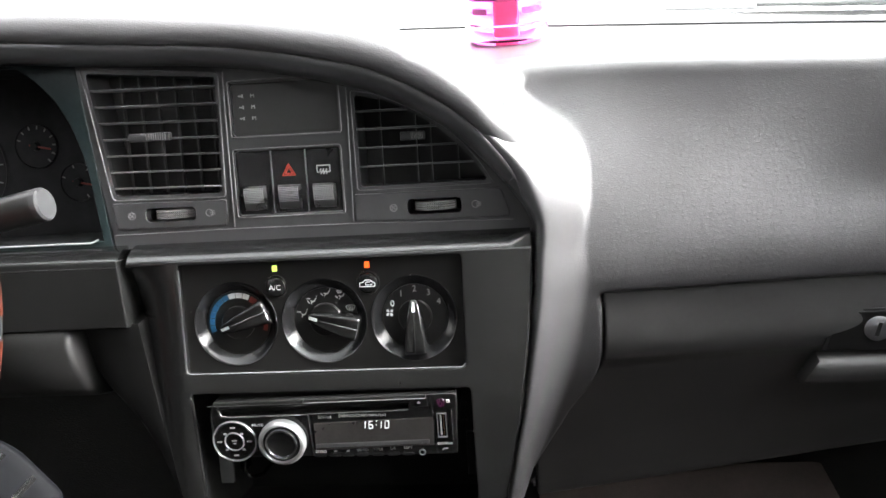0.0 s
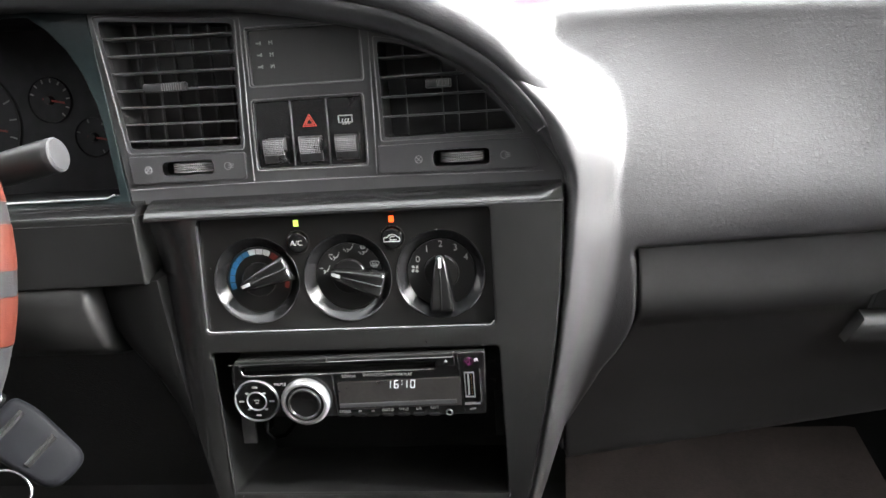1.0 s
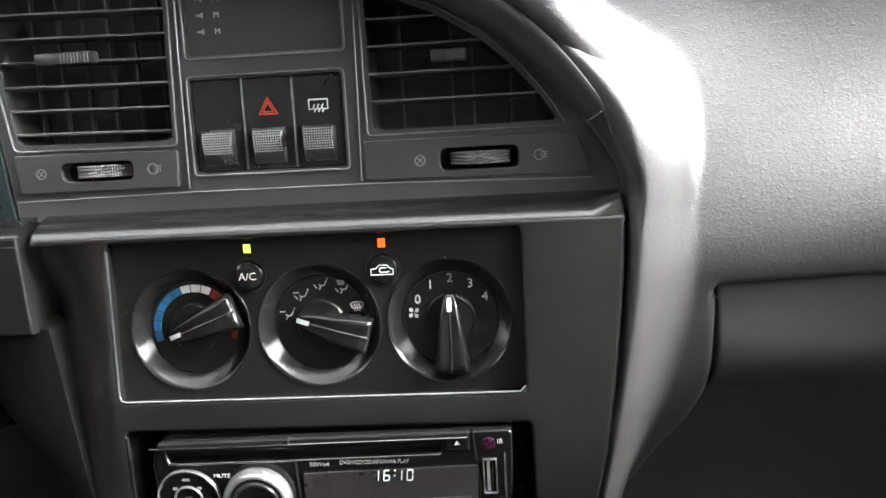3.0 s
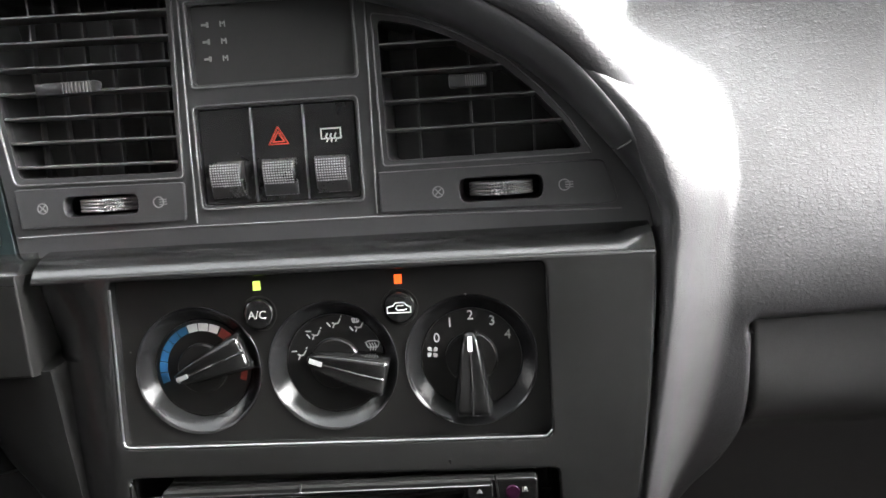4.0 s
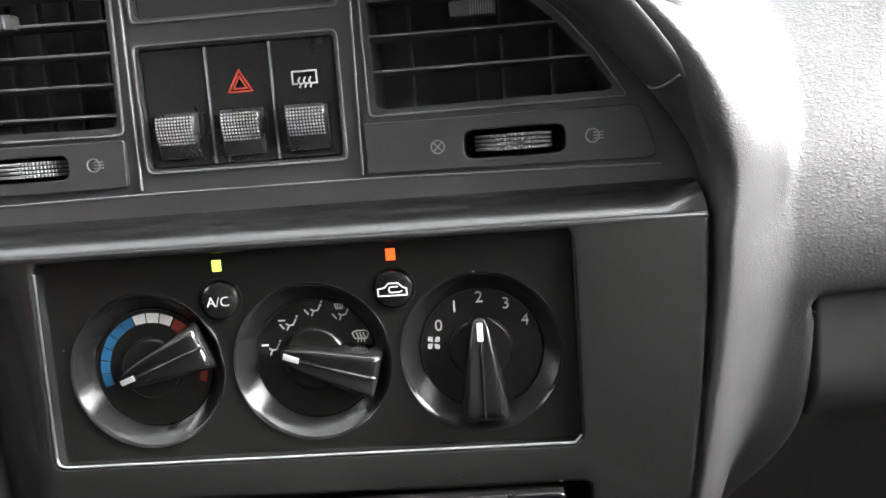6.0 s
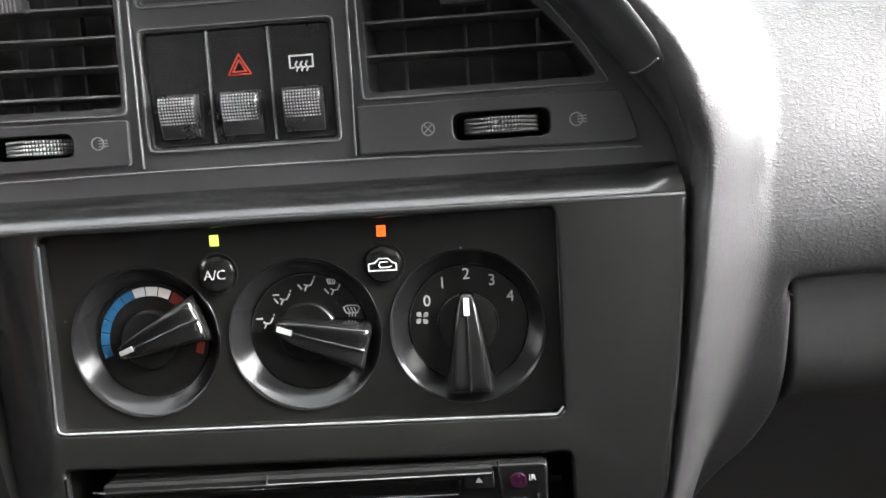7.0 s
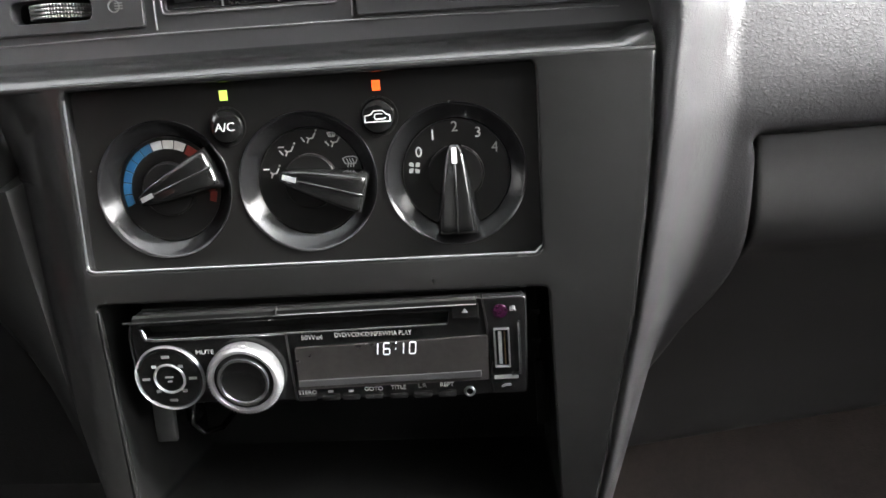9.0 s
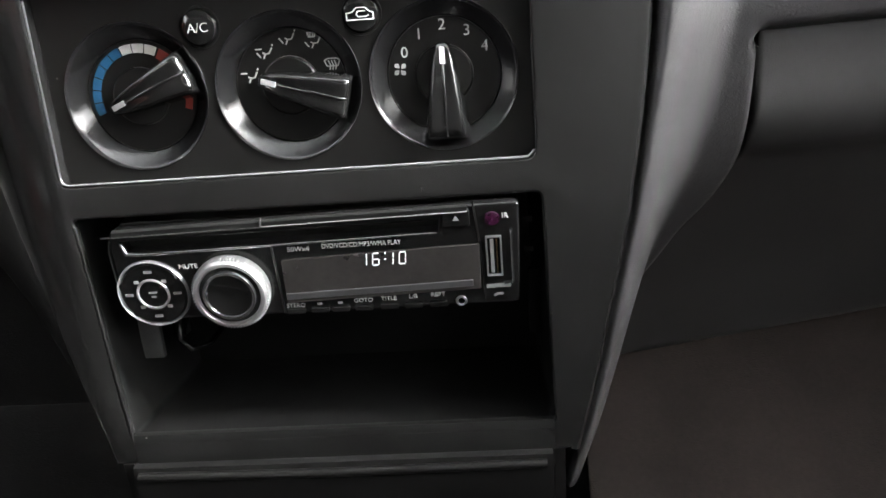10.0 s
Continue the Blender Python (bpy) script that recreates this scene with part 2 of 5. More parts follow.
def block(x0, y0, z0, x1, y1, z1, bevel=0.0, seg=2):
    bm = bmesh.new()
    bmesh.ops.create_cube(bm, size=1)
    for v in bm.verts:
        v.co = Vector(((x0 + x1) / 2 + v.co.x * (x1 - x0), (y0 + y1) / 2 + v.co.y * (y1 - y0), (z0 + z1) / 2 + v.co.z * (z1 - z0)))
    if bevel:
        bmesh.ops.bevel(bm, geom=bm.edges[:], offset=bevel, segments=seg, profile=0.5, affect="EDGES", clamp_overlap=True)
    return mesh_of(bm)


def tube(pts, r, n=10):
    """A round bar through points; r may be one radius or one for each point."""
    pts = [Vector(p) for p in pts]
    rs = r if isinstance(r, (list, tuple)) else [r] * len(pts)
    rings = []
    side = None
    for i, p in enumerate(pts):
        d = (pts[min(i + 1, len(pts) - 1)] - pts[max(i - 1, 0)]).normalized()
        if side is None:
            side = d.orthogonal().normalized()
        side = (side - d * side.dot(d)).normalized()
        up = d.cross(side)
        rings.append([p + (side * math.cos(2 * math.pi * k / n) + up * math.sin(2 * math.pi * k / n)) * rs[i] for k in range(n)])
    return loft(rings)


def spline(keys, x):
    """Smooth value at x through (x, value) keys in rising order."""
    if x <= keys[0][0]:
        return keys[0][1]
    for i in range(len(keys) - 1):
        (x0, v0), (x1, v1) = keys[i], keys[i + 1]
        if x <= x1:
            m0 = (v1 - keys[i - 1][1]) / (x1 - keys[i - 1][0]) if i else (v1 - v0) / (x1 - x0)
            m1 = (keys[i + 2][1] - v0) / (keys[i + 2][0] - x0) if i + 2 < len(keys) else (v1 - v0) / (x1 - x0)
            h = x1 - x0
            t = (x - x0) / h
            return (2 * t**3 - 3 * t**2 + 1) * v0 + (t**3 - 2 * t**2 + t) * h * m0 + (-2 * t**3 + 3 * t**2) * v1 + (t**3 - t**2) * h * m1
    return keys[-1][1]


def ease(t):
    t = min(1, max(0, t))
    return t * t * (3 - 2 * t)


def leaning(x, y, z, lean):
    """Axes on a leaning face: X to the right, Y up the face, Z out of it towards the seats."""
    return pose(x, y, z, 90 - lean)


FACE = leaning(0, 0, 0.46, 18)        # lower centre trim
UPPER = leaning(0, 0.0515, 0.557, 16.1)  # vents and switches
RADIO = leaning(0, -0.012, 0.4225, 9)   # radio front


def upper_y(z):
    return 0.288 * z - 0.1089


def face_y(z):
    return 0.325 * (z - 0.46)

# ---- setting: ground, car shell ----
def struct(name, me, material, label, category="", at=None):
    if not me.materials:
        me.materials.append(material)
    ob = new(name, me)
    if at is not None:
        ob.matrix_world = at
    return tagged(ob, label, category or name.rstrip("_0123456789").replace("_", " "), kind="structure")


struct("ground", plate([rect(-900, -900, 900, 900)], 0.2, top=-0.32), GROUND, "pale concrete ground around the parked car", "ground")
struct("floor", plate([rect(-0.72, -1.6, 0.72, 0.55)], 0.03, top=0.0), CARPET, "dark carpeted car floor", "floor")
toe = loft([[(x, 0.33, 0.0), (x, 0.50, 0.17), (x, 0.52, 0.45), (x, 0.56, 0.45), (x, 0.56, -0.03), (x, 0.33, -0.03)] for x in (-0.72, 0.72)])
struct("firewall", toe, CARPET, "carpeted toe board under the dashboard", "firewall")
struct("ceiling", loft([[(x, -1.6, 1.10), (x, -0.9, 1.14), (x, -0.30, 1.12), (x, -0.15, 1.095), (x, -0.06, 1.068), (x, -0.06, 1.094), (x, -0.15, 1.121), (x, -0.30, 1.15), (x, -0.9, 1.17), (x, -1.6, 1.13)] for x in (-0.62, 0.62)]), LINER, "pale fabric headliner under the roof", "ceiling")
# door panels are out of view; sill heights chosen to limit side light
for k, sx, sill in (("left", -1, 0.92), ("right", 1, 0.81)):
    struct("wall_" + k, loft([[(sx * 0.72, y, -0.03), (sx * 0.745, y, sill), (sx * 0.79, y, sill), (sx * 0.79, y, -0.03)] for y in (-1.6, 0.56)]), LOWER, "unseen dark door panel with its sill set to block side light", "door panel")
    struct("pillar_" + k, tube([(sx * 0.74, 0.36, 0.65), (sx * 0.69, 0.21, 0.86), (sx * 0.62, -0.09, 1.080)], 0.035), LINER, "pale trimmed windscreen pillar", "pillar")
    struct("trim_roof_" + k, loft([[(sx * 0.622, y, 1.04), (sx * 0.622, y, 1.14), (sx * 0.66, y, 1.14), (sx * 0.66, y, 1.04)] for y in (-1.6, -0.06)]), LINER, "pale roof rail above the side window", "roof rail")
    struct("pillar_mid_" + k, tube([(sx * 0.77, -0.85, 0.64), (sx * 0.64, -0.85, 1.14)], 0.045), LINER, "pale trimmed door pillar", "pillar")
# unseen stepped wall, added to block rear light, more on the left
struct("wall_rear", loft([[(x, -0.60, -0.03), (x, -0.68, h), (x, -0.74, h), (x, -0.70, -0.03)] for x, h in ((-0.76, 1.09), (-0.02, 1.09), (0.08, 0.93), (0.76, 0.93))], smooth=20), SEAT, "dark fabric wall behind the front seats", "rear wall")
struct("wall_tail", loft([[(x, -1.6, -0.03), (x, -1.6, 0.75), (x, -1.65, 0.75), (x, -1.65, -0.03)] for x in (-0.78, 0.78)]), SEAT, "dark fabric tail wall of the cabin", "rear wall")

# windscreen, its seal, cowl, wiper and bonnet
WS = [(-0.72, 0.18), (-0.45, 0.32), (-0.2, 0.385), (0.02, 0.388), (0.305, 0.300), (0.466, 0.24), (0.72, 0.11)]
xs = [-0.72 + 1.44 * i / 48 for i in range(49)]
ws_y = lambda x: spline(WS, x)
pane = struct("window_1", loft([[(x, ws_y(x), 0.655), (x * 0.86, ws_y(x) * 0.5 - 0.245, 1.085), (x * 0.86, ws_y(x) * 0.5 - 0.241, 1.089), (x, ws_y(x) + 0.005, 0.658)] for x in xs]), glass("windscreen_glass", (0.96, 0.98, 0.97)), "clear curved windscreen above the dashboard", "windscreen")
pane.visible_shadow = False
struct("trim_windscreen", loft([[(x, ws_y(x) - 0.002, 0.644), (x, ws_y(x) - 0.003, 0.6462), (x, ws_y(x) + 0.001, 0.6475), (x, ws_y(x) + 0.008, 0.6475), (x, ws_y(x) + 0.008, 0.644)] for x in xs]), SEAL, "dark rubber seal along the windscreen base", "seal")
hood_y = [0.02, 0.04, 0.12, 0.3, 0.6, 0.9, 1.0]
bon = [[(x, ws_y(x) + d, 0.648 - 0.03 * d - 0.05 * d * d - 0.05 * (x / 0.7) ** 2 - (0.16 if d > 0.95 else 0)) for d in hood_y] + [(x, ws_y(x) + 1.0, 0.3), (x, ws_y(x) + 0.02, 0.55)] for x in xs]
body = thing("car_bonnet", "white painted bonnet in front of the windscreen", "car bonnet", pose(0, 0, 0))
part("bonnet_panel", loft(bon), BODY, body)
wip = thing("wiper", "dark windscreen wiper resting on the cowl", "wiper", pose(0, 0, 0))
part("blade", tube([(x, ws_y(x) + 0.038, 0.654 - 0.03 * (x - 0.31)) for x in (0.30, 0.34, 0.38, 0.42, 0.46, 0.49)], [0.003, 0.005, 0.0055, 0.0055, 0.005, 0.003]), SEAL, wip)
part("arm", tube([(0.38, ws_y(0.38) + 0.038, 0.658), (0.5, ws_y(0.5) + 0.06, 0.656), (0.62, ws_y(0.62) + 0.08, 0.650)], [0.0025, 0.0035, 0.005]), SEAL, wip)

# ---- the dashboard ----
dash = thing("dashboard", "dark grey grained vinyl dashboard with a curved instrument hood", "dashboard", pose(0, 0, 0))
# top slab
TOP_SHIFT = [(0.06, -0.020), (0.095, -0.018), (0.125, 0.028), (0.20, 0.030), (0.30, 0.006), (0.40, -0.022), (0.50, -0.040), (0.73, -0.060)]  # the pad's upper edge swings towards the seat
top_front = lambda x: 0.128 + 0.07 * max(0, x - 0.204) + spline(TOP_SHIFT, max(0.06, x)) * ease((x - 0.03) / 0.03) + 0.095 * ease((-0.13 - x) / 0.05)
part("dash_top", loft([[(x, top_front(x), 0.6444), (x, max(ws_y(x), top_front(x) + 0.02), 0.6446), (x, max(ws_y(x), top_front(x) + 0.02), 0.59), (x, top_front(x), 0.59)] for x in xs if x <= 0.7], smooth=30), PAD, dash)

# instrument hood: swept along the arch over cluster and vents
ARCH = [  # inner edge x, z; outer crest x, z
    (-0.62, 0.560, -0.640, 0.570), (-0.60, 0.630, -0.625, 0.660), (-0.52, 0.675, -0.535, 0.712), (-0.40, 0.684, -0.40, 0.722),
    (-0.230, 0.684, -0.230, 0.722), (-0.170, 0.680, -0.165, 0.719), (-0.060, 0.673, -0.055, 0.708), (0.020, 0.657, 0.033, 0.695),
    (0.060, 0.643, 0.079, 0.677), (0.099, 0.620, 0.118, 0.651), (0.129, 0.590, 0.1475, 0.613), (0.1475, 0.565, 0.1590, 0.575), (0.1535, 0.548, 0.1612, 0.548), (0.1535, 0.535, 0.1612, 0.535)]
def arch_at(u):
    return [spline([(i, a[k]) for i, a in enumerate(ARCH)], u) for k in range(4)]


rings, liner = [], []
N = 90
for i in range(N + 1):
    ix, iz, ox, oz = arch_at(i * (len(ARCH) - 1) / N)
    w = Vector((ox - ix, oz - iz))
    nrm = w.normalized()
    deep = 0.012 + 0.028 * min(1, w.length / 0.038)
    u = i * (len(ARCH) - 1) / N
    dive = 0.034 * ease((u - 9.1) / 2.0)
    def at(f, off):
        q = Vector((ix, iz)) + w * f
        return (q[0], upper_y(q[1]) + (off if off > 0 else off * deep), q[1])
    liner.append([at(f, o) for f, o in ((-0.06, 0.012), (-0.03, -0.1), (0.0, -0.4), (0.08, -0.62), (0.22, -0.80), (0.36, -0.90), (0.44, -0.935), (0.475, -0.925), (0.475, -0.3), (0.3, 0.012))])
    sec = [at(f, o) for f, o in ((0.42, 0.012), (0.45, -0.72), (0.47, -0.90), (0.52, -0.97), (0.60, -1.02), (0.72, -1.05), (0.83, -1.04), (0.91, -0.99), (0.97, -0.90), (1.005, -0.78), (1.02, -0.62))]
    fall = max(0.0, oz - 0.655) / 0.065
    for g, dy in ((0.003, 0.0), (0.002, 0.02), (-0.014, 0.06), (-0.05, 0.12), (-0.070, 0.16), (-0.09, 0.16)):
        z = oz + (g * fall if g < 0 else g * min(1, fall))
        sec.append((ox + nrm[0] * 0.001 * (1 if fall else 0), upper_y(oz) + dy * fall + 0.004 * (1 - min(1, fall)) * (1 + 10 * dy), z))
    sec.append((ix, upper_y(iz) + 0.05 + 0.06 * min(1, fall), iz + 0.01))
    rings.append([(x, y + dive, z) for x, y, z in sec])
part("instrument_hood", loft(rings, smooth=60), PAD, dash, "dark grained vinyl hood arching over vents and gauges")
part("hood_liner", loft(liner, smooth=50), FASCIA, dash, "smooth dark liner inside the hood")
ix, iz, ox, oz = arch_at(10.2)
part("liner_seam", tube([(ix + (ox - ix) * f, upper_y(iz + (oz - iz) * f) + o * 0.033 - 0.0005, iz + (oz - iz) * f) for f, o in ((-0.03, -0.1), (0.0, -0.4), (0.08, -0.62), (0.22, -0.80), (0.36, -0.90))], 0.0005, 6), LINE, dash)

# passenger pad: one bulging skin from the glove box up and over the edge
SEAM = [(0.30, 0.1090), (0.365, 0.1285), (0.423, 0.1392), (0.470, 0.1492), (0.509, 0.1565), (0.535, 0.1612), (0.56, 0.1620), (0.58, 0.1600), (0.611, 0.1500), (0.641, 0.1290), (0.660, 0.108)]
PROF = [(0.485, 0.060), (0.4915, 0.0475), (0.498, 0.0450), (0.512, 0.0465), (0.53, 0.0525), (0.56, 0.0660), (0.59, 0.0800), (0.615, 0.0915), (0.632, 0.0985), (0.6405, 0.1015), (0.6452, 0.1055), (0.6470, 0.112), (0.6472, 0.126), (0.6465, 0.140), (0.6448, 0.156)]
LINER_X = [(0.30, 0.1085), (0.325, 0.1170), (0.355, 0.1250), (0.403, 0.1352), (0.4315, 0.1412), (0.474, 0.1472), (0.5076, 0.1507), (0.536, 0.1525), (0.548, 0.1540), (0.571, 0.1526), (0.598, 0.1415), (0.63, 0.112), (0.66, 0.08)]
EDGE = [(0.30, 0.152), (0.355, 0.1745), (0.378, 0.1830), (0.40, 0.1950), (0.415, 0.2010), (0.428, 0.2048), (0.443, 0.2062), (0.465, 0.2060), (0.4915, 0.2050)]
UNDER = [(0.30, 0.084), (0.34, 0.073), (0.375, 0.0610), (0.40, 0.0530), (0.42, 0.0480), (0.44, 0.0455), (0.46, 0.0448), (0.485, 0.0450)]  # the strip curls under beside the glove box
def pad_point(z, yb, x, left, b):
    """y of the vinyl skin at x, z: a rolled edge beside the trim, then a slope down to the flat of the pad."""
    top = ease((z - 0.632) / 0.0135)
    blend = ease((z - 0.54) / 0.04)
    crest = spline([(0.535, 0.022), (0.548, 0.0245), (0.56, 0.0262), (0.572, 0.0282), (0.59, 0.0312), (0.61, 0.0335), (0.63, 0.0342), (0.651, 0.0345)], z)
    proud = spline([(0.30, 0.0055), (0.40, 0.0045), (0.46, 0.0025), (0.50, -0.0005), (0.54, -0.0035), (0.58, -0.006)], z)
    yl = (face_y(z) + proud) * (1 - blend) + (upper_y(z) - crest) * blend
    wall = spline([(0.30, 0.0032), (0.44, 0.0040), (0.50, 0.0062), (0.54, 0.0086), (0.565, 0.0100), (0.60, 0.0120), (0.66, 0.014)], z)
    soft = 0.005 * (ease((z - 0.552) / 0.025) - ease((z - 0.47) / 0.13))
    d = max(0.0, x - left - soft - 0.75 * wall)
    if z >= 0.485:
        base = (yb if z > 0.498 else 0.0450 + (yb - 0.0450) * ease((x - 0.200) / 0.006)) + 0.07 * (x - 0.204) + spline(TOP_SHIFT, max(0.125, x)) * ease((z - 0.545) / 0.10)
    else:
        base = spline(UNDER, z) + 0.07 * (x - 0.204)
        base += 0.010 * math.exp(-((x - b) / 0.0015) ** 2)
    k = ease(d / spline([(0.30, 0.040), (0.50, 0.040), (0.535, 0.037), (0.565, 0.042), (0.60, 0.049), (0.625, 0.034), (0.66, 0.024)], z))
    y = yl * (1 - k) + base * k
    y = y * (1 - top) + base * top
    q = max(0.0, min(1.0, 1 - (x - left) / wall))
    return y + (0.005 + (0.0085 - proud) * (1 - blend)) * (1 - math.sqrt(1 - q * q))


bm = bmesh.new()
grid = []
steps = [(0.30 + 0.185 * i / 44, 0.0) for i in range(44)]
for i in range(61):
    u = i * (len(PROF) - 1) / 60
    steps.append((spline([(k, p[0]) for k, p in enumerate(PROF)], u), spline([(k, p[1]) for k, p in enumerate(PROF)], u)))
for z, yb in steps:
    left = spline(LINER_X, z) - 0.005 * ease((z - 0.552) / 0.025)
    if z > 0.625:
        far = ease((z - 0.625) / 0.02)
        left = left * (1 - far) + (spline(SEAM, min(z, 0.645)) - 0.0130) * far
    b = spline(EDGE, min(z, 0.4915))
    xs_row = [left + (b - left) * (0.35 * j / 40 + 0.65 * (j / 40) ** 2) for j in range(41)]
    if z >= 0.485:
        xs_row += [b + (0.73 - b) * (j / 30) ** 1.5 for j in range(1, 31)]
    grid.append([bm.verts.new((x, pad_point(z, yb, x, left, b), z)) for x in xs_row])
for r0, r1 in zip(grid, grid[1:]):
    for j in range(min(len(r0), len(r1)) - 1):
        bm.faces.new((r0[j], r0[j + 1], r1[j + 1], r1[j]))
pad = part("passenger_pad", mesh_of(bm, 80), PAD, dash, "grey soft grained vinyl pad running down beside the centre trim")
sol = pad.modifiers.new("thick", "SOLIDIFY")
sol.thickness, sol.offset = 0.002, -1

# fascia plate around vents and switches
def up(x, z):
    return (x, (z - 0.557) * 1.0408)


vent_left = [up(-0.1745, 0.6725), up(-0.1610, 0.5835), up(-0.0772, 0.5825), up(-0.0750, 0.6645)]
vent_right = rpoly([(0.0275, 0.0925), (0.0282, 0.0255), (0.1225, 0.0262), (0.1130, 0.0400), (0.1000, 0.0545), (0.0850, 0.0680), (0.0620, 0.0820), (0.0450, 0.0890)], [0.003, 0.003, 0.004, 0.004, 0.004, 0.004, 0.004, 0.003])
lcd_hole = rect(-0.0650, 0.0680, 0.0150, 0.1060, 0.002)
switch_hole = rect(-0.0655, 0.0085, 0.0137, 0.0563, 0.0025)
wheel_left = rect(-0.1380, 0.0072, -0.0990, 0.0172, 0.004)
wheel_right = rect(0.0622, 0.0035, 0.1020, 0.0148, 0.004)
outer = [up(-0.183, 0.6840), up(-0.1655, 0.5445), (0.1540, -0.0130), (0.1535, 0.0000), (0.1480, 0.0200), (0.1370, 0.0400), (0.118, 0.0560), (0.100, 0.0720), (0.075, 0.0880), (0.040, 0.1040), (0.010, 0.1130), (-0.060, 0.1270)]
fascia = thing("centre_fascia", "dark plastic fascia around vents, display and switches", "fascia", UPPER)
part("fascia_plate", plate([outer, rpoly(vent_left, 0.004), vent_right, lcd_hole, switch_hole, wheel_left, wheel_right], 0.006, 0.0), FASCIA, fascia)
# raised panel borders, their pale colour standing in for edge highlights
def rim(loop, w, h):
    """A low rounded border along a loop that runs anticlockwise."""
    n, rings_ = len(loop), []
    for i in range(n + 1):
        a, p, b = (Vector(loop[j % n]) for j in (i - 1, i, i + 1))
        t = (b - a).normalized()
        nn = Vector((-t.y, t.x))
        rings_.append([(*(p + nn * w * f), z) for f, z in ((0, -0.001), (0, h * 0.6), (0.2, h), (0.8, h), (1, h * 0.6), (1, -0.001))])
    return loft(rings_, caps=False, smooth=40)


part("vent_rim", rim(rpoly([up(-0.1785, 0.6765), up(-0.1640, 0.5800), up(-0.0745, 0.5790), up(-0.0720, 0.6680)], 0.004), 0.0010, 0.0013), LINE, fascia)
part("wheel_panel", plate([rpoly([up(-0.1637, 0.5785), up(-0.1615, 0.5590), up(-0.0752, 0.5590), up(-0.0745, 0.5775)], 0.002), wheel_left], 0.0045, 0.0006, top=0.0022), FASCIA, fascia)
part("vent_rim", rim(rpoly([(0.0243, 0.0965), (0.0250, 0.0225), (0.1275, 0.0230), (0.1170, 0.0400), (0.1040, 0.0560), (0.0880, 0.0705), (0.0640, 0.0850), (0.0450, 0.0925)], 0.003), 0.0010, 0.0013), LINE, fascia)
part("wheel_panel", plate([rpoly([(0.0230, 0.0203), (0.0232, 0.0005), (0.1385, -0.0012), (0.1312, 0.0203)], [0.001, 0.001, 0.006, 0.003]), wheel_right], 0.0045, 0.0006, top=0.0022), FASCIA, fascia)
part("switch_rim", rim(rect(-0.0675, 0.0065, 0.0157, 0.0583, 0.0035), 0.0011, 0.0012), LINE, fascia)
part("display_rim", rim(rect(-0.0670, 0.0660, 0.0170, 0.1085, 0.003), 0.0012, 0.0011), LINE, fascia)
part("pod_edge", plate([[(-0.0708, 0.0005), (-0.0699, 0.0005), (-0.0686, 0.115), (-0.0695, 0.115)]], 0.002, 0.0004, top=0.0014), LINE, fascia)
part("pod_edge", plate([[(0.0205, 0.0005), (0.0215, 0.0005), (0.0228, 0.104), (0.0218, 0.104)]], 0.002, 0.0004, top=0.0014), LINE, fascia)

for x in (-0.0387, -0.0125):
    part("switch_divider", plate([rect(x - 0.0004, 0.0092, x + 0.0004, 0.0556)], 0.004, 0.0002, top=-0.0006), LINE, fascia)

# pale tube draws the bright highlight under the fascia
part("lower_edge", tube([(-0.1655, -0.0022, 0.0), (-0.07, -0.0012, 0.0002), (0.03, -0.0014, 0.0002), (0.139, -0.0036, 0.0)], 0.0005, 8), LINE, fascia, "thin pale highlight painted along the lower edge")
# inner walls of an opening, a little wider or narrower at the back
def lip(loop, depth, grow):
    c = sum((Vector(p) for p in loop), Vector((0, 0))) / len(loop)
    bm = bmesh.new()
    f = [bm.verts.new((*p, -0.0016)) for p in loop]
    k = [bm.verts.new((*(Vector(p) + (c - Vector(p)).normalized() * grow), -depth)) for p in loop]
    for i in range(len(loop)):
        j = (i + 1) % len(loop)
        bm.faces.new((f[i], f[j], k[j], k[i]))
    return bm


